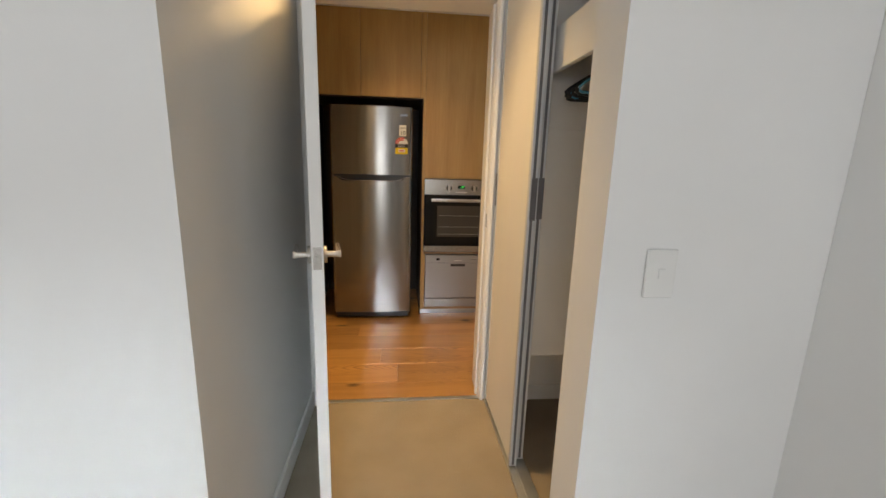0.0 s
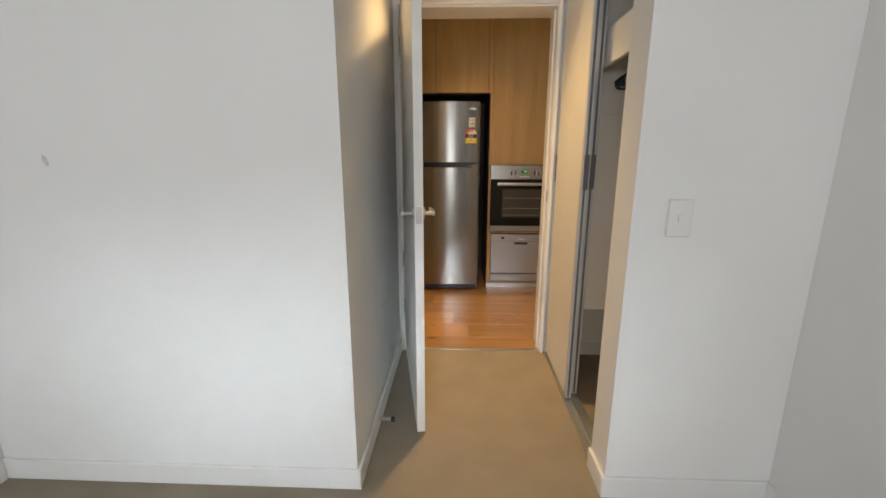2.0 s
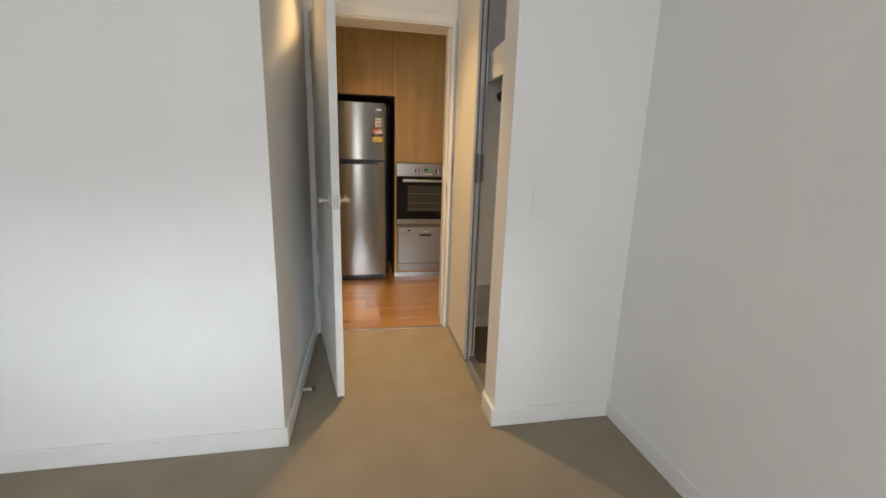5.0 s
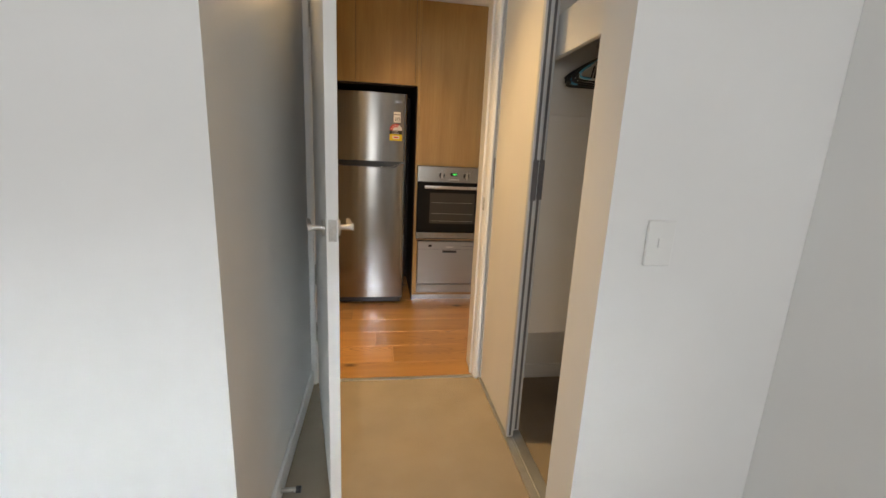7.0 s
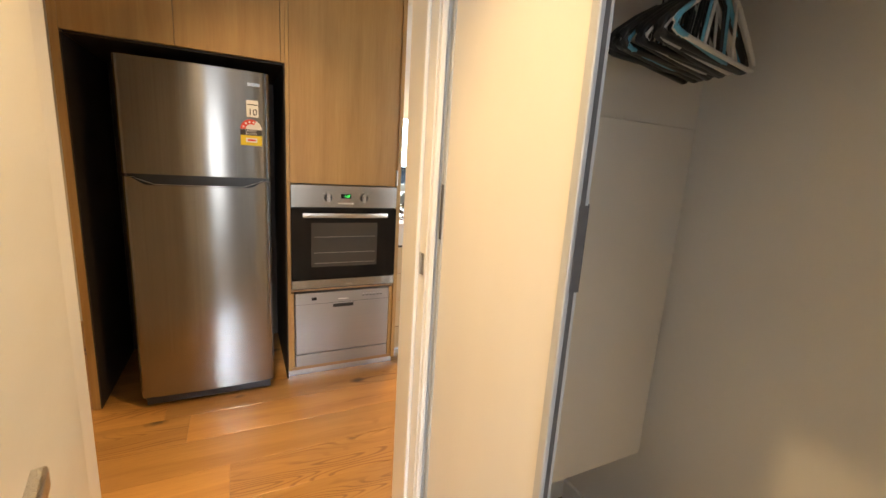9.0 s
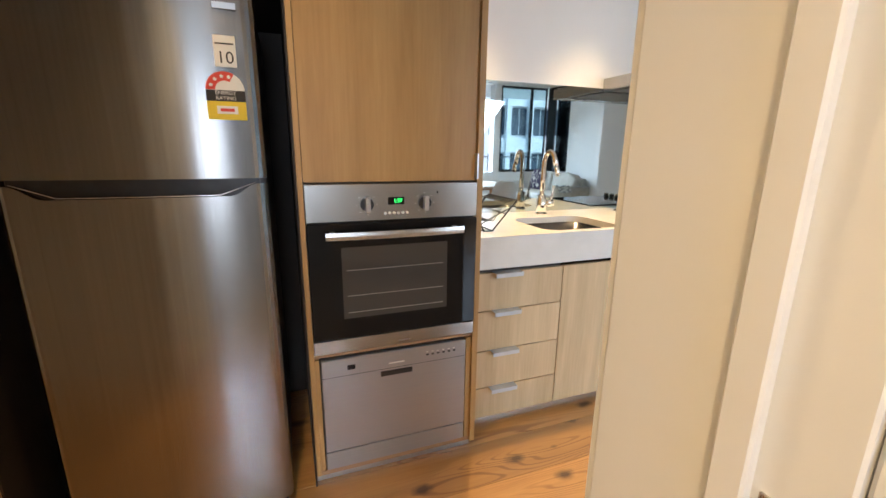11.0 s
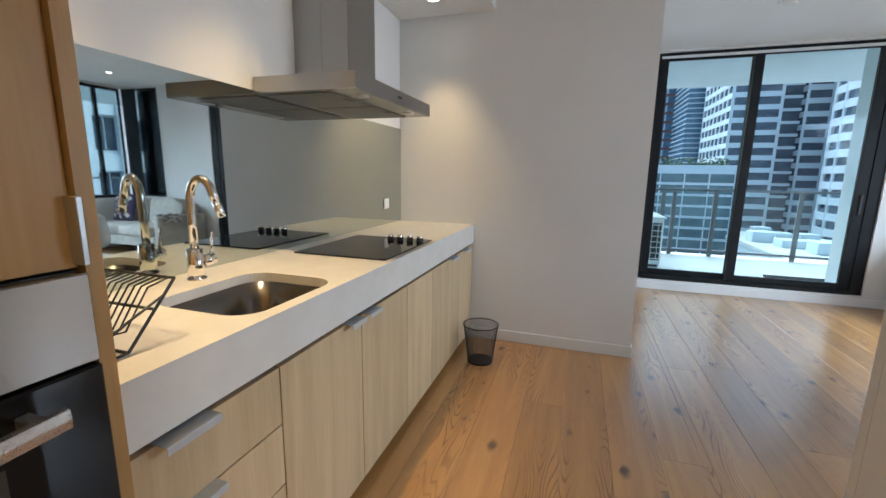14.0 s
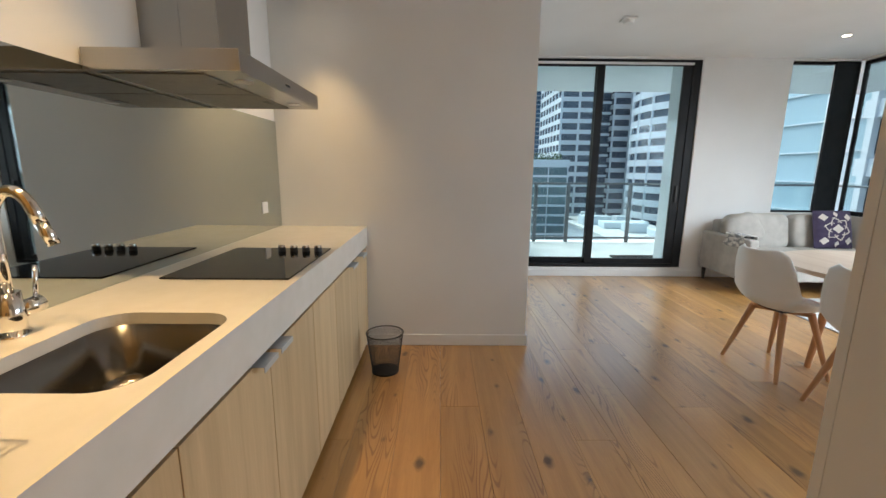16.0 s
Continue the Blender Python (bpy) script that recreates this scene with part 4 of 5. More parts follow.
for k in range(6):
    part("button", b1(WX0 + 0.385 + 0.022 * k, FY - 0.0140, 0.480, WX0 + 0.395 + 0.022 * k, FY - 0.0122, 0.486), BLACKP, wd)
    part("print_mark", b1(WX0 + 0.385 + 0.022 * k, FY - 0.0128, 0.492, WX0 + 0.393 + 0.022 * k, FY - 0.0122, 0.495), PAPER, wd)

# base units under the bench
BX0 = TX1 + 0.006
XS = [BX0, 1.566, 2.02, 2.465, 2.83, 3.375, SX - 0.004]
kick = 0.14
base_names = ["drawer_unit"] + ["base_cabinet"] * 5
CFY = BF + 0.008
for i, (a, b) in enumerate(zip(XS, XS[1:])):
    lab = "light oak drawer unit with four drawers" if i == 0 else "light oak base cupboard under the bench"
    u = thing(base_names[i], (a + b) / 2, CFY, kick, lab, "cabinet", "kitchen base units")
    part("carcass", b1(a + 0.001, CFY + 0.02, 0.045, b - 0.001, MY - 0.02, 0.64 if i in (1, 2) else 0.755), NICHE, u)
    if i == 0:
        for z0, z1 in ((0.045, 0.196), (0.199, 0.378), (0.381, 0.566), (0.569, 0.739)):
            d = part("drawer", b1(a + 0.001, CFY, z0, b - 0.0025, CFY + 0.019, z1 - 0.0015, 0.001), OAKL, u)
            bar_pull(a + 0.125, a + 0.255, CFY, z1 + 0.002, d)
    else:
        d = part("door", b1(a + 0.002, CFY, 0.045, b - 0.002, CFY + 0.019, 0.738, 0.001), OAKL, u)
        if i in (1, 2, 4, 5):
            hx = {1: b - 0.115, 2: a + 0.012, 4: a + 0.30, 5: a + 0.06}[i]
            bar_pull(hx, hx + 0.10 if i < 3 else hx + 0.14, CFY, 0.741, d)
    part("kickboard", b1(a + 0.001, CFY + 0.06, 0, b - 0.001, CFY + 0.075, 0.044), ALU, u)

# bench top with a cut-out for the sink
SKX0, SKX1, SKY0, SKY1 = 1.50, 1.925, 4.30, 4.66


def rounded(x0, y0, x1, y1, r, n=6):
    pts = []
    for cx, cy, a0 in ((x1 - r, y1 - r, 0), (x0 + r, y1 - r, 90), (x0 + r, y0 + r, 180), (x1 - r, y0 + r, 270)):
        pts += [(cx + r * math.cos(radians(a0 + 90 * i / n)), cy + r * math.sin(radians(a0 + 90 * i / n))) for i in range(n + 1)]
    return pts


def pierced(bm, outer, inner, z0, z1):
    """A slab with a hole: rings joined by nearest angle round the hole's centre."""
    cx, cy = sum(p[0] for p in inner) / len(inner), sum(p[1] for p in inner) / len(inner)
    def on_rect(p):
        dx, dy = p[0] - cx, p[1] - cy
        k = min(((outer[2] if dx > 0 else outer[0]) - cx) / dx if abs(dx) > 1e-6 else 1e9, ((outer[3] if dy > 0 else outer[1]) - cy) / dy if abs(dy) > 1e-6 else 1e9)
        return (cx + dx * k, cy + dy * k)
    angles = sorted([(math.atan2(p[1] - cy, p[0] - cx), p, on_rect(p)) for p in inner] )
    extra = []
    for ox, oy in ((outer[0], outer[1]), (outer[2], outer[1]), (outer[2], outer[3]), (outer[0], outer[3])):
        a = math.atan2(oy - cy, ox - cx)
        near = min(inner, key=lambda p: abs(math.atan2(p[1] - cy, p[0] - cx) - a))
        extra.append((a, near, (ox, oy)))
    seq = sorted(angles + extra, key=lambda s: s[0])
    cache = {}
    def vert(p, z):
        key = (round(p[0], 5), round(p[1], 5), z)
        if key not in cache:
            cache[key] = bm.verts.new((p[0], p[1], z))
        return cache[key]
    for s, t in zip(seq, seq[1:] + seq[:1]):
        for z in (z0, z1):
            quad = []
            for p in (s[1], s[2], t[2], t[1]):
                v = vert(p, z)
                if v not in quad:
                    quad.append(v)
            if len(quad) > 2:
                bm.faces.new(quad)
        for a, b in ((s[1], t[1]), (s[2], t[2])):
            q = []
            for v in (vert(a, z0), vert(b, z0), vert(b, z1), vert(a, z1)):
                if v not in q:
                    q.append(v)
            if len(q) > 2:
                bm.faces.new(q)
    return bm


hole = rounded(SKX0, SKY0, SKX1, SKY1, 0.085, 9)
bt = thing("benchtop", 2.4, 4.56, 0.8, "white engineered stone kitchen bench top", "benchtop")
part("slab", pierced(B(), (BX0, BF, SX - 0.001, MY - 0.009), hole, 0.862, 0.895), STONE, bt)
part("front_apron", b1(BX0, BF, 0.757, SX - 0.001, BF + 0.020, 0.8619), STONE, bt)
sk = thing("sink", 1.7, 4.49, 0.68, "undermounted stainless steel sink bowl", "sink")
bm = B()
rings = []
for inset, z in ((-0.004, 0.861), (0.0, 0.860), (0.006, 0.72), (0.016, 0.700), (0.035, 0.690), (0.12, 0.686)):
    r = max(0.02, 0.085 - inset * 0.3)
    rings.append([bm.verts.new((x, y, z)) for x, y in rounded(SKX0 + inset, SKY0 + inset, SKX1 - inset, SKY1 - inset, r, 9)])
for a, b in zip(rings, rings[1:]):
    for i in range(len(a)):
        bm.faces.new((a[i], a[(i + 1) % len(a)], b[(i + 1) % len(a)], b[i]))
bm.faces.new(rings[-1])
part("bowl", bm, SINKS, sk, "", True)
part("drain", rod(B(), (1.70, 4.49, 0.6865), (1.70, 4.49, 0.689), 0.04, seg=24), CHROME, sk)
part("drain_hole", rod(B(), (1.70, 4.49, 0.6892), (1.70, 4.49, 0.6898), 0.028, seg=20), BLACKP, sk)

tp = thing("tap", 1.735, 4.745, 0.895, "chrome gooseneck mixer tap on the bench", "tap")
tx, ty = 1.75, 4.745
part("body", rod(B(), (tx, ty, 0.8952), (tx, ty, 1.005), 0.0275, 0.025, 28), CHROME, tp, "", True)
part("base_ring", rod(B(), (tx, ty, 0.8951), (tx, ty, 0.903), 0.031, seg=28), CHROME, tp, "", True)
neck = [(tx, ty, 1.0), (tx, ty, 1.10), (tx, ty, 1.165)]
sdx, sdy = 0.10, -0.995
for i in range(1, 13):
    a = radians(180 - 155 * i / 12)
    d = 0.046 + 0.046 * math.cos(a)
    neck.append((tx + sdx * d, ty + sdy * d, 1.165 + 0.075 * math.sin(a)))
e = neck[-1]
neck.append((e[0] + sdx * 0.012, e[1] + sdy * 0.012, e[2] - 0.03))
part("spout", tube(B(), neck, 0.0135, 18), CHROME, tp, "", True)
e2 = neck[-1]
part("spout_tip", rod(B(), e2, (e2[0] + sdx * 0.02, e2[1] + sdy * 0.02, e2[2] - 0.050), 0.0135, 0.0128, 20), CHROME, tp, "", True)
cart = part("cartridge", rod(B(), (tx + 0.02, ty - 0.004, 0.955), (tx + 0.066, ty - 0.012, 0.962), 0.020, seg=24), CHROME, tp, "", True)
part("lever", tube(B(), [(tx + 0.055, ty - 0.01, 0.975), (tx + 0.066, ty - 0.012, 1.055)], 0.0055, 12), CHROME, cart, "", True)

hob = thing("cooktop", 2.58, 4.51, 0.895, "black glass cooktop with four steel knobs", "cooktop")
part("glass", b1(2.275, 4.285, 0.8952, 2.868, 4.755, 0.902, 0.002), BLACKG, hob)
for k in range(4):
    ky = 4.325 + 0.058 * k
    kn = part("knob", rod(B(), (2.782, ky, 0.9022), (2.782, ky, 0.922), 0.019, 0.017, 24), BLACKP, hob, "black knob")
    part("knob_cap", rod(B(), (2.782, ky, 0.9222), (2.782, ky, 0.931), 0.0175, 0.0165, 24), CHROME, kn, "steel knob cap")

sb = thing("splashback", 2.43, MY, 0.9, "grey tinted mirror splashback", "splashback")
part("mirror", b1(BX0, MY - 0.008, 0.8955, SX - 0.003, MY - 0.0005, 1.605), MIRROR, sb)
gp = thing("power_outlet", 3.46, MY - 0.01, 1.05, "white power outlet on the mirror splashback", "power outlet")
part("plate", b1(3.425, MY - 0.017, 1.012, 3.50, MY - 0.0085, 1.085, 0.003), PLASTICW, gp)
part("socket", b1(3.445, MY - 0.020, 1.035, 3.48, MY - 0.0172, 1.065, 0.001), PLASTICW, gp)

rh = thing("range_hood", 2.6, 4.6, 1.59, "stainless steel canopy range hood with chimney", "range hood")
part("canopy", b1(2.195, 4.365, 1.592, 3.035, MY - 0.0095, 1.658, 0.0015), STEELH, rh)
part("chimney", b1(2.49, 4.57, 1.6585, 2.76, MY - 0.001, 2.384, 0.0015), STEELH, rh)
part("chimney_seam", b1(2.4885, 4.7095, 1.67, 2.4898, 4.7105, 2.38), DKSTEEL, rh)
part("filter", b1(2.235, 4.50, 1.588, 2.595, 4.83, 1.5918, 0.0008), FILTER, rh, "metal grease filter")
part("filter", b1(2.605, 4.50, 1.588, 2.995, 4.83, 1.5918, 0.0008), FILTER, rh, "metal grease filter")
for hx in (2.415, 2.80):
    part("filter_latch", b1(hx - 0.03, 4.515, 1.586, hx + 0.03, 4.535, 1.5879), BLACKP, rh)
for hx in (2.36, 2.87):
    part("hood_lamp", rod(B(), (hx, 4.43, 1.5918), (hx, 4.43, 1.589), 0.032, seg=24), SATIN, rh)
part("badge", b1(2.59, 4.3642, 1.622, 2.64, 4.3649, 1.631), INK, rh)

# dish rack of black wire
dk = thing("dish_rack", 1.255, 4.5, 0.895, "black wire folding dish rack on the bench", "dish rack")
RX = 1.228
for ry in (4.36, 4.64):
    part("side_frame", tube(B(), [(RX + 0.135, ry, 1.03), (RX + 0.02, ry, 0.90), (RX - 0.02, ry, 0.90), (RX - 0.10, ry, 1.03)], 0.0035, 8), BLACKW, dk)
    part("side_frame", tube(B(), [(RX - 0.10, ry, 0.90), (RX + 0.03, ry, 0.965), (RX + 0.11, ry, 1.00)], 0.003, 8), BLACKW, dk)
for (ax, az) in ((0.135, 1.03), (0.085, 0.972), (0.02, 0.9), (-0.02, 0.9), (-0.10, 1.03)):
    part("cross_bar", rod(B(), (RX + ax, 4.36, az), (RX + ax, 4.64, az), 0.0035, seg=8), BLACKW, dk)
for i in range(14):
    ry = 4.375 + 0.019 * i
    part("wire", tube(B(), [(RX + 0.135, ry, 1.03), (RX + 0.085, ry, 1.02), (RX + 0.06, ry, 0.985), (RX + 0.03, ry, 0.94), (RX - 0.03, ry, 0.945), (RX - 0.07, ry, 0.99), (RX - 0.10, ry, 1.03)], 0.002, 6), BLACKW, dk)

# mesh waste basket
bk = thing("waste_basket", 3.30, 4.10, 0, "black wire mesh waste basket on the floor", "waste basket")
WX, WY, WH = 3.325, 4.085, 0.265
R0, R1 = 0.085, 0.118
part("base", rod(B(), (WX, WY, 0.001), (WX, WY, 0.012), R0 + 0.002, seg=32), BLACKW, bk)
part("rim", tube(B(), [(WX + R1 * math.cos(a), WY + R1 * math.sin(a), WH) for a in [math.tau * i / 40 for i in range(40)]], 0.004, 8, True), BLACKW, bk)
bm = B()
ns = 72
for i in range(ns):
    for sg in (1, -1):
        a0 = math.tau * i / ns
        pts = []
        for j in range(7):
            u = j / 6
            a, r = a0 + sg * u * 0.5, R0 + (R1 - R0) * u
            pts.append((WX + r * math.cos(a), WY + r * math.sin(a), 0.012 + (WH - 0.012) * u))
        tube(bm, pts, 0.0009, 3)
tagged(part("mesh", bm, BLACKW, bk), kind="stuff")

# downlights and smoke alarm
for sx, sy, sz, sw_ in SPOTS:
    d = thing("downlight", sx, sy, sz, "small recessed warm white ceiling downlight", "downlight", "downlights")
    bm = B()
    rings = []
    for r, z in ((0.047, sz - 0.0005), (0.045, sz - 0.005), (0.036, sz - 0.006), (0.034, sz - 0.002)):
        rings.append([bm.verts.new((sx + r * math.cos(math.tau * i / 32), sy + r * math.sin(math.tau * i / 32), z)) for i in range(32)])
    for a, b in zip(rings, rings[1:]):
        for i in range(32):
            bm.faces.new((a[i], a[(i + 1) % 32], b[(i + 1) % 32], b[i]))
    part("trim_ring", bm, TRIM, d, "", True)
    part("lens", rod(B(), (sx, sy, sz - 0.0005), (sx, sy, sz - 0.0035), 0.0335, seg=28), BULB, d, "glowing lens")
sm = thing("smoke_alarm", 4.67, 2.12, CH, "white square smoke alarm on the ceiling", "smoke alarm")
part("base", b1(4.61, 2.06, CH - 0.018, 4.73, 2.18, CH - 0.0005, 0.006, 2), PLASTICW, sm)
part("cap", rod(B(), (4.67, 2.12, CH - 0.0185), (4.67, 2.12, CH - 0.042), 0.05, 0.04, 28), PLASTICW, sm)

# ---- living room ----


def puff(bm, c, size, m=None, e=0.35, nu=28, nv=16):
    """A soft cushion: a superellipsoid of the given full size, with a slight wrinkle."""
    def fn(u, v):
        a, b = (u - 0.5) * math.tau, (v - 0.5) * math.pi
        def s(t, k):
            return math.copysign(abs(t) ** k, t)
        p = Vector((size[0] / 2 * s(math.cos(b), e) * s(math.cos(a), e), size[1] / 2 * s(math.cos(b), e) * s(math.sin(a), e), size[2] / 2 * s(math.sin(b), e)))
        p *= 1 + 0.025 * noise.noise(p * 6 + Vector(c))
        return (m or Matrix()) @ p + Vector(c)
    grid_surface(bm, fn, nu, nv)
    bmesh.ops.remove_doubles(bm, verts=bm.verts[:], dist=0.0005)
    return bm


so = thing("sofa", 5.4, -0.3, 0, "grey beige fabric sofa with dark legs under the corner window", "sofa")
part("base", b1(5.02, -1.08, 0.15, 5.80, 0.40, 0.30, 0.02, 3), FABRIC, so)
part("back_frame", b1(5.70, -1.08, 0.301, 5.82, 0.40, 0.74, 0.03, 3), FABRIC, so)
part("arm", b1(5.02, 0.40, 0.15, 5.82, 0.51, 0.60, 0.025, 3), FABRIC, so)
for y0, y1 in ((-0.33, 0.39), (-1.07, -0.34)):
    part("seat_cushion", puff(B(), (5.30, (y0 + y1) / 2, 0.375), (0.66, y1 - y0, 0.16), None, 0.28), FABRIC, so, "", True)
    part("back_cushion", puff(B(), (5.60, (y0 + y1) / 2, 0.62), (0.22, y1 - y0 - 0.02, 0.42), Matrix.Rotation(radians(10), 3, "Y"), 0.38), FABRIC, so, "", True)
for lx, ly in ((5.07, 0.46), (5.77, 0.46), (5.07, -1.03), (5.77, -1.03)):
    part("leg", rod(B(), (lx, ly, 0), (lx, ly, 0.149), 0.014, 0.024), BLACKP, so, "dark tapered leg")
lp = thing("loose_cushion", 5.52, 0.27, 0.5, "soft grey beige cushion leaning in the sofa corner", "cushion")
part("cover", puff(B(), (5.50, 0.26, 0.64), (0.18, 0.40, 0.36), Matrix.Rotation(radians(-24), 3, "X") @ Matrix.Rotation(radians(16), 3, "Y"), 0.5), FABRIC, lp, "", True)
PT = Matrix.Rotation(radians(14), 3, "Y")
PC = Vector((5.44, -0.72, 0.665))


def pillow_at(a, b, lift):
    """A point of the patterned cushion's front, a and b from -1 to 1."""
    bulge = (max(0.0, 1 - abs(a) ** 2.2) * max(0.0, 1 - abs(b) ** 2.2)) ** 0.6
    return PC + PT @ Vector((-0.012 - 0.075 * bulge - lift, 0.22 * a, 0.215 * b))


cp_ = thing("patterned_cushion", 5.44, -0.72, 0.46, "dark purple cushion with cream ikat pattern on the sofa", "cushion")
part("cover", grid_surface(B(), lambda u, v: pillow_at(2 * u - 1, 2 * v - 1, 0), 20, 20), PURPLE, cp_, "", True)
part("back_cover", grid_surface(B(), lambda u, v: PC + PT @ Vector((-0.012 + 0.075 * (max(0.0, 1 - abs(2 * u - 1) ** 2.2) * max(0.0, 1 - abs(2 * v - 1) ** 2.2)) ** 0.6, 0.22 * (2 * u - 1), 0.215 * (2 * v - 1))), 14, 14), PURPLE, cp_, "", True)


def motif(ca, cb, ra, rb):
    """A cream diamond laid on the cushion."""
    def fn(u, v):
        s, t = 2 * u - 1, 2 * v - 1
        return pillow_at(ca + ra * (s + t) / 2, cb + rb * (s - t) / 2, 0.002)
    part("cream_motif", grid_surface(B(), fn, 5, 5, 0.0015), CREAM, cp_, "cream diamond motif")


for ca, cb, ra, rb in ((0, 0, 0.30, 0.24), (-0.62, 0.62, 0.22, 0.2), (0.62, 0.62, 0.22, 0.2), (-0.62, -0.62, 0.22, 0.2), (0.62, -0.62, 0.22, 0.2), (0, 0.78, 0.12, 0.16), (0, -0.78, 0.12, 0.16)):
    motif(ca, cb, ra, rb)
for k in range(12):
    a = math.tau * k / 12
    pts = [pillow_at((0.36 + 0.035 * i) * math.cos(a + 0.11 * i * (1 if k % 2 else -1)), (0.34 + 0.035 * i) * math.sin(a + 0.11 * i * (1 if k % 2 else -1)), 0.002) for i in range(9)]
    part("cream_scroll", tube(B(), pts, 0.005, 6), CREAM, cp_, "cream scroll")
th = thing("throw", 5.25, 0.455, 0.6, "grey and white patterned throw draped over the sofa arm", "throw")


def throw_at(u, v):
    w = 0.30 + 0.02 * math.sin(9 * u)
    x = 5.10 + w * u * 0.9 + 0.02 * math.sin(14 * v)
    s = v * 0.42
    if s < 0.15:
        y, z = 0.385, 0.47 + s
    elif s < 0.29:
        y, z = 0.385 + (s - 0.15), 0.622
    else:
        y, z = 0.525, 0.622 - (s - 0.29)
    return (x, y + 0.004 * math.sin(20 * u), z + 0.012 * noise.noise(Vector((u * 5, v * 5, 2))) + 0.008)


part("cloth", grid_surface(B(), throw_at, 20, 24, 0.006), BTHROW, th, "", True)

tb = thing("dining_table", 3.15, 0.98, 0, "round dining table with pale wooden top", "table")
bm = rod(B(), (3.15, 0.98, 0.712), (3.15, 0.98, 0.742), 0.60, 0.615, 72)
part("tabletop", bm, TABLE, tb)
part("apron", rod(B(), (3.15, 0.98, 0.67), (3.15, 0.98, 0.7115), 0.40, seg=48), BEECH, tb)
for a in (45, 135, 225, 315):
    ca, sa = math.cos(radians(a)), math.sin(radians(a))
    part("leg", rod(B(), (3.15 + 0.36 * ca, 0.98 + 0.36 * sa, 0), (3.15 + 0.30 * ca, 0.98 + 0.30 * sa, 0.6695), 0.018, 0.028, 16), BEECH, tb)

ch = thing("dining_chair", 0, 0, 0, "white moulded shell dining chair with beech legs", "chair", "dining chairs round the table")
PROF = [(-0.225, 0.452), (-0.20, 0.462), (-0.12, 0.452), (-0.02, 0.437), (0.08, 0.435), (0.15, 0.452), (0.192, 0.495), (0.215, 0.56), (0.232, 0.64), (0.248, 0.72), (0.265, 0.79), (0.278, 0.825)]
HALF = [0.16, 0.195, 0.222, 0.235, 0.24, 0.243, 0.243, 0.238, 0.228, 0.213, 0.185, 0.13]


def shell_at(u, v):
    f = v * (len(PROF) - 1)
    i = min(int(f), len(PROF) - 2)
    k = f - i
    y, z = [PROF[i][j] * (1 - k) + PROF[i + 1][j] * k for j in (0, 1)]
    w = HALF[i] * (1 - k) + HALF[i + 1] * k
    s = 2 * u - 1
    wing = s * s
    up = 0.075 * math.exp(-((v - 0.42) / 0.2) ** 2) + 0.02 * (v < 0.5)
    fwd = 0.075 * max(0.0, min(1.0, (v - 0.35) / 0.25))
    return (w * s, y - fwd * wing, z + up * wing * abs(s))


part("shell", grid_surface(B(), shell_at, 22, 34, 0.011), CHAIRW, ch, "white plastic shell", True)
part("seat_pad", puff(B(), (0, -0.03, 0.462), (0.37, 0.34, 0.045), None, 0.5), CHAIRW, ch, "white padded seat", True)
for sx in (-1, 1):
    for sy in (-1, 1):
        part("leg", rod(B(), (sx * 0.215, sy * 0.185, 0.0), (sx * 0.11, sy * 0.10, 0.415), 0.0125, 0.021, 14), BEECH, ch, "tapered beech leg")
part("cross_rail", rod(B(), (-0.115, -0.105, 0.405), (0.115, 0.105, 0.405), 0.016, seg=12), BEECH, ch)
part("cross_rail", rod(B(), (-0.115, 0.105, 0.4), (0.115, -0.105, 0.4), 0.016, seg=12), BEECH, ch)
part("mount_plate", b1(-0.09, -0.09, 0.416, 0.09, 0.09, 0.428), BLACKP, ch)
ch.matrix_basis = pose(3.40, 1.48, 0, 0, 0, 6)
copy_thing(ch, pose(2.80, 1.42, 0, 0, 0, 8))
rg = thing("rug", 4.25, 0.0, 0, "pale grey woven rug on the floor", "rug")
part("pile", b1(3.85, -0.9, 0.0005, 4.92, 0.45, 0.012, 0.004), RUGM, rg)

# ---- the city outside ----
WHITEC = surf("white_facade_concrete", (0.70, 0.71, 0.72), (0.79, 0.80, 0.81), (0.2, 0.2, 0.5), 0.8, bump=0.0)
DARKG = surf("dark_office_glass", (0.045, 0.06, 0.085), (0.12, 0.15, 0.19), (0.25, 0.25, 0.6), 0.12, bump=0.0)
BLUEG = surf("blue_office_glass", (0.08, 0.15, 0.22), (0.16, 0.26, 0.36), (0.2, 0.2, 0.5), 0.12, bump=0.0)
TEALG = surf("teal_office_glass", (0.06, 0.11, 0.13), (0.14, 0.22, 0.24), (0.2, 0.2, 0.5), 0.15, bump=0.0)
REDC = surf("red_brown_spandrel", (0.17, 0.07, 0.06), (0.24, 0.10, 0.09), (0.3, 0.3, 0.3), 0.5, bump=0.0)
PALEC = surf("pale_blue_grey_cladding", (0.58, 0.63, 0.66), (0.66, 0.70, 0.72), (0.2, 0.2, 0.2), 0.6, bump=0.0)
PALEG = surf("pale_blue_curtain_glass", (0.34, 0.46, 0.52), (0.48, 0.60, 0.66), (0.08, 0.08, 0.05), 0.25, bump=0.0)
ROOFC = surf("pale_roof", (0.50, 0.49, 0.46), (0.62, 0.60, 0.57), (0.3, 0.3, 0.3), 0.9, bump=0.0)
GROUND = surf("city_ground", (0.12, 0.12, 0.12), (0.28, 0.28, 0.27), (0.05, 0.05, 0.05), 0.95, bump=0.0)
LEAF = surf("roof_garden_leaves", (0.04, 0.08, 0.03), (0.08, 0.13, 0.05), (1, 1, 1), 0.8, bump=0.0)
setting("ground", b1(-1500, -1500, -31, 1500, 1500, -30), GROUND, "city ground far below")


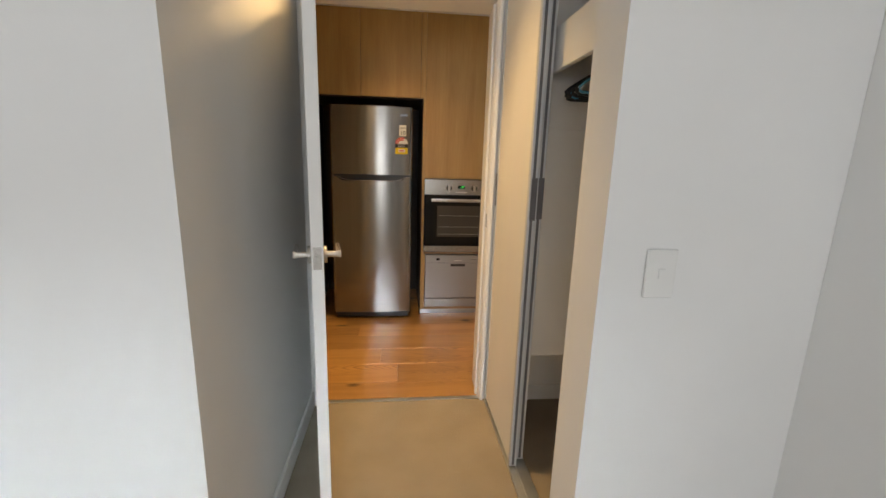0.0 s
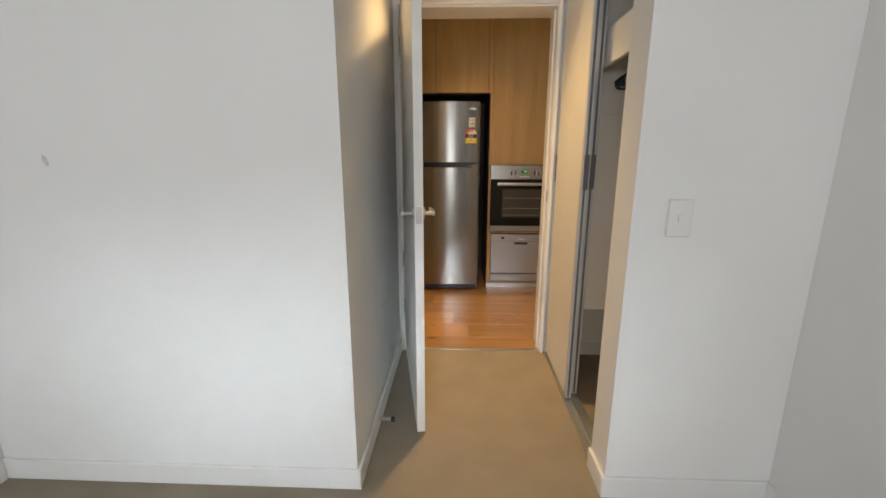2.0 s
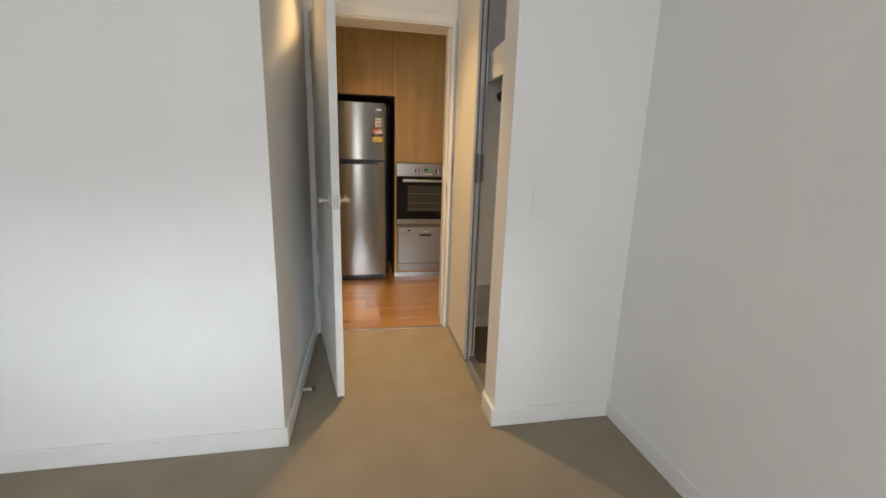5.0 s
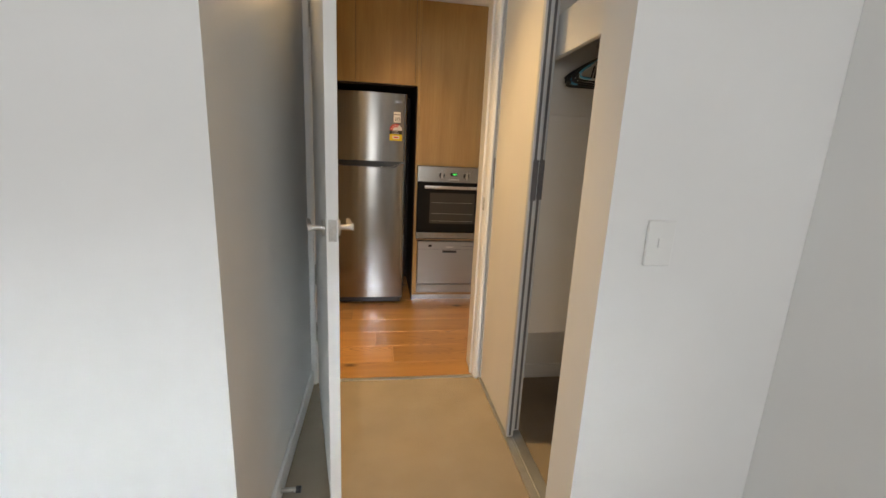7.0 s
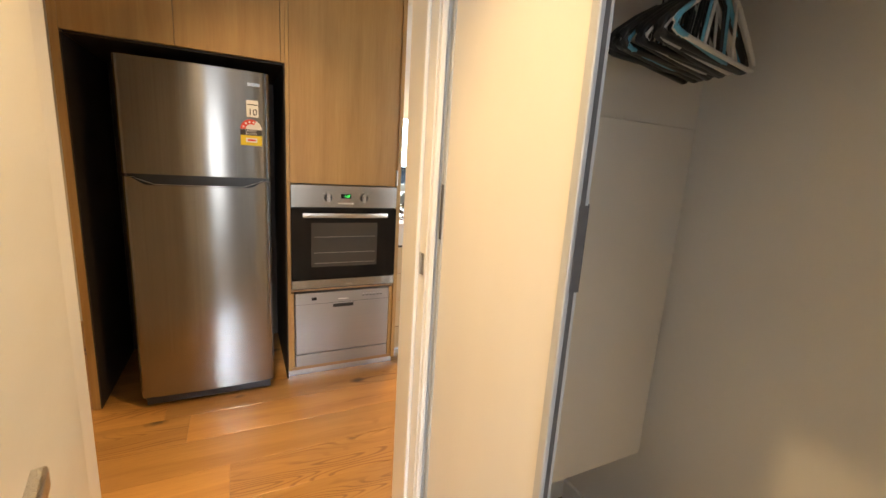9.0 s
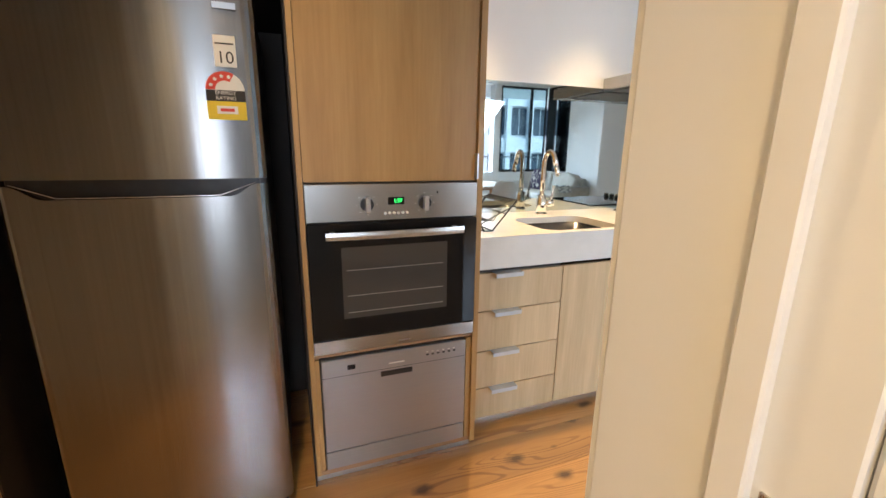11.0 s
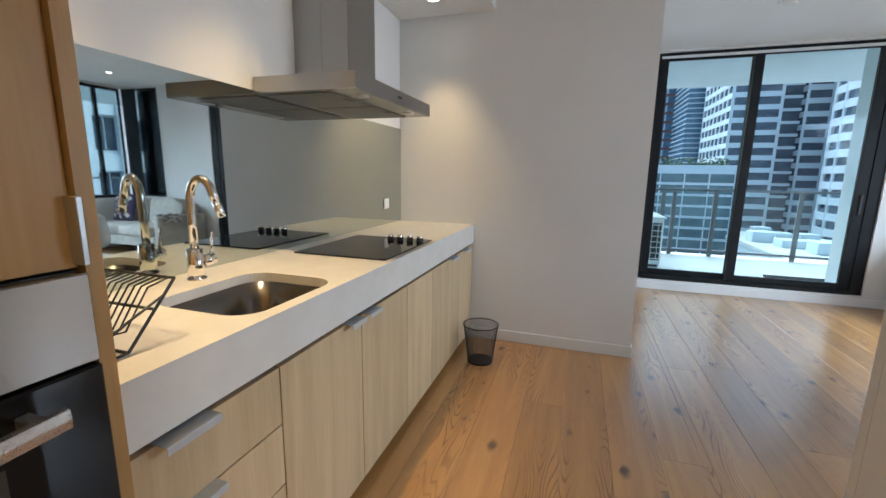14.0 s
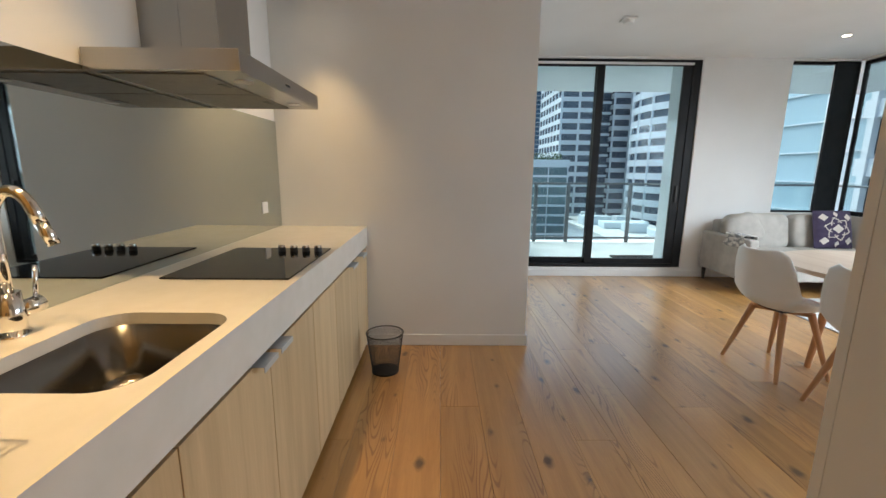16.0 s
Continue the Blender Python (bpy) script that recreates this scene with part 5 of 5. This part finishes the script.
def tower(label, x0, y0, x1, y1, top, storey, band, glass, wall, bays_w, bays_n, pier, proud=0.3, piermat=None):
    """An office block: glass body, a spandrel band at each storey, piers on the two faces towards the flat."""
    t = thing("office_tower", (x0 + x1) / 2, (y0 + y1) / 2, -30, label, "building")
    part("body", b1(x0, y0, -30, x1, y1, top), glass, t)
    part("roof", b1(x0 - proud, y0 - proud, top + 0.01, x1 + proud, y1 + proud, top + 1.2), wall, t)
    z = top - band
    data = None
    while z > -24:
        if data is None:
            ob = part("spandrel", b1(x0 - proud, y0 - proud, 0, x1 + proud, y1 + proud, band), wall, t)
            data = ob.data
        else:
            ob = new("spandrel", data)
            ob.parent, ob.matrix_parent_inverse = t, t.matrix_basis.inverted()
        ob.matrix_basis = Matrix.Translation((0, 0, z))
        z -= storey
    for i in range(bays_w + 1 if pier else 0):
        y = y0 + (y1 - y0) * i / bays_w
        part("pier", b1(x0 - proud * 0.9, y - pier / 2, -29.9, x0 - 0.001, y + pier / 2, top), piermat or wall, t)
    for i in range(1, bays_n + 1 if pier else 0):
        x = x0 + (x1 - x0) * i / bays_n
        part("pier", b1(x - pier / 2, y1 + 0.001, -29.9, x + pier / 2, y1 + proud * 0.9, top), piermat or wall, t)
    return t


tower("white banded office tower with dark glass", 140, -47, 168, -35.5, 52, 3.4, 1.35, DARKG, WHITEC, 2, 7, 0.7)
tower("dark glass office tower with short white bands", 143, -52.5, 168, -47.6, 58, 3.4, 0.8, DARKG, WHITEC, 1, 1, 0.0)
tower("white banded office tower with wide windows", 141, -64, 168, -53.0, 50, 3.4, 1.4, DARKG, WHITEC, 2, 3, 0.6)
tower("red brown office tower with white piers", 200, -36.5, 230, -17, 75, 3.6, 1.1, BLUEG, REDC, 5, 3, 0.5, 0.3, WHITEC)
tower("slender blue glass tower", 172, -43.0, 195, -31, 80, 1.7, 0.35, BLUEG, PALEC, 1, 1, 0.0)
tower("low teal glass office block with roof garden", 95, -25, 118, 14, 2.6, 2.2, 0.5, TEALG, PALEC, 9, 3, 0.2)
tower("distant grey glass tower", 230, -14, 260, 6, 60, 3.6, 1.4, BLUEG, PALEC, 6, 3, 0.4)
rt = thing("round_tower", 120, -73.5, -30, "curved white banded office tower", "building")
part("body", rod(B(), (120, -73.5, -30), (120, -73.5, 48), 21.6, seg=64), DARKG, rt)
z, data = 46.0, None
while z > -26:
    if data is None:
        ob = part("spandrel", rod(B(), (120, -73.5, 0), (120, -73.5, 1.75), 22.0, seg=64), WHITEC, rt)
        data = ob.data
    else:
        ob = new("spandrel", data)
        ob.parent, ob.matrix_parent_inverse = rt, rt.matrix_basis.inverted()
    ob.matrix_basis = Matrix.Translation((0, 0, z))
    z -= 3.6
for i in range(24):
    a = math.tau * i / 24
    part("pier", rod(B(), (120 + 21.75 * math.cos(a), -73.5 + 21.75 * math.sin(a), -29), (120 + 21.75 * math.cos(a), -73.5 + 21.75 * math.sin(a), 47), 0.4, seg=6), WHITEC, rt)
for lab, x0, y0, x1, y1, zt in (("low pale roofed building", 60, -34, 84, -22, -9), ("low cream roofed building", 88, -44, 110, -30, -11), ("low grey roofed building", 55, -18, 78, 2, -13)):
    h = thing("low_building", (x0 + x1) / 2, (y0 + y1) / 2, -30, lab, "building")
    part("wall", b1(x0, y0, -30, x1, y1, zt), WHITEC, h)
    part("roof", b1(x0 - 0.4, y0 - 0.4, zt + 0.01, x1 + 0.4, y1 + 0.4, zt + 0.5), ROOFC, h)
    for k in range(4):
        part("roof_plant", b1(x0 + 2 + 5 * k, y0 + 2 + 2 * k, zt + 0.51, x0 + 5 + 5 * k, y0 + 5 + 2 * k, zt + 1.6 + 0.5 * (k % 2), 0.05), PALEC, h)
rnd = random.Random(5)
bm = B()
for k in range(900):
    c = Vector((95.5 + 2.5 * rnd.random(), -24 + 34 * rnd.random(), 3.8 + 1.5 * rnd.random() ** 2))
    d = Vector((rnd.uniform(-1, 1), rnd.uniform(-1, 1), rnd.uniform(-0.3, 1))).normalized() * 0.35
    s = Vector((rnd.uniform(-1, 1), rnd.uniform(-1, 1), rnd.uniform(-1, 1))).normalized() * 0.22
    bm.faces.new([bm.verts.new(c - d), bm.verts.new(c + s), bm.verts.new(c + d), bm.verts.new(c - s)])
tagged(mesh_object("roof_garden", bm, LEAF), "green planting on the low roof", "plants", "", "stuff")

# the near building to the south
nb = thing("concrete_building", 5, -30, -30, "white concrete office building with dark windows close by", "building")
part("wall", b1(-16, -40, -30, 25.6, -21.3, 30), WHITEC, nb)
wdat = pdat = None
NS = 3.3
for k in range(-4, 7):
    zz = -0.9 + NS * k
    part("spandrel", b1(-16.2, -21.299, zz + 2.05, 25.8, -21.0, zz + NS - 0.25), WHITEC, nb)
    for i in range(22):
        x = -15.2 + 1.85 * i
        if wdat is None:
            w = part("window", b1(0, -21.29, 0, 1.35, -21.24, 1.95), DARKG, nb)
            wdat = w.data
            f = part("frame", b1(0.66, -21.239, 0, 0.70, -21.21, 1.95), WHITEC, w)
            pdat = f.data
            w.matrix_basis = Matrix.Translation((x, 0, zz))
            f.matrix_parent_inverse = Matrix()
        else:
            w = new("window", wdat)
            w.parent, w.matrix_parent_inverse = nb, nb.matrix_basis.inverted()
            w.matrix_basis = Matrix.Translation((x, 0, zz))
            f = new("frame", pdat)
            f.parent = w
for i in range(23):
    part("pier", b1(-15.72 + 1.85 * i, -21.299, -29.9, -15.35 + 1.85 * i, -20.85, 29.9), WHITEC, nb)
pb = thing("pale_building", 60, -60, -30, "pale blue grey clad building", "building")
part("wall", b1(44, -75, -30, 72, -40, 24), PALEG, pb)
for k in range(15):
    part("spandrel", b1(43.7, -75.3, -27 + 3.4 * k, 72.3, -39.7, -26.85 + 3.4 * k), PALEC, pb)
part("roof", b1(43.5, -75.5, 24.01, 72.5, -39.5, 25), WHITEC, pb)

# ---- floor boards ----
planks = thing("floor", 2, 3, 0, "warm oak floor boards with knots", "floor", kind="structure")
PW, LEN = 0.2165, 1.9


def plank_mesh(w, l):
    bm = box(B(), 0, 0, -0.016, l - 0.0006, w - 0.0006, 0.0, 0.0008)
    me = bpy.data.meshes.new("plank")
    bm.to_mesh(me)
    bm.free()
    me.materials.append(BOARD)
    return me


cache = {}


def lay(y0, w, xa, xb, shift):
    x = xa - shift
    while x < xb - 0.02:
        a, b = max(x, xa), min(x + LEN, xb)
        if b - a > 0.02:
            key = (round(w, 3), round(b - a, 3))
            if key not in cache:
                cache[key] = plank_mesh(*key)
            ob = new("plank", cache[key])
            ob.parent, ob.matrix_parent_inverse = planks, planks.matrix_basis.inverted()
            ob.matrix_basis = Matrix.Translation((a, y0, 0))
        x += LEN


row = -21
while True:
    y0 = 3.295 + PW * row
    if y0 > 5.49:
        break
    y1 = y0 + PW
    sh_ = (row * 0.73 + 0.31 * (row % 3)) % LEN
    if y1 > SYW and y0 < 2.896:
        a, b = max(y0, SYW), min(y1, 2.896)
        lay(a, b - a, 1.472, EX - 0.002, sh_)
    if y1 > 2.896 and y0 < DY1:
        a, b = max(y0, 2.896), min(y1, DY1)
        lay(a, b - a, DX0 + 0.001, DX1 - 0.001, sh_)
        lay(a, b - a, 1.472, EX - 0.002, sh_)
    if y1 > DY1 and y0 < MY:
        a, b = max(y0, DY1), min(y1, 5.49)
        lay(a, b - a, -1.748, EX - 0.002 if y0 < 3.4 else SX - 0.002, sh_) if y0 < 4.86 else None
    if y0 >= 4.86:
        lay(y0, min(y1, 5.49) - y0, -1.748, -0.462, sh_)
    row += 1
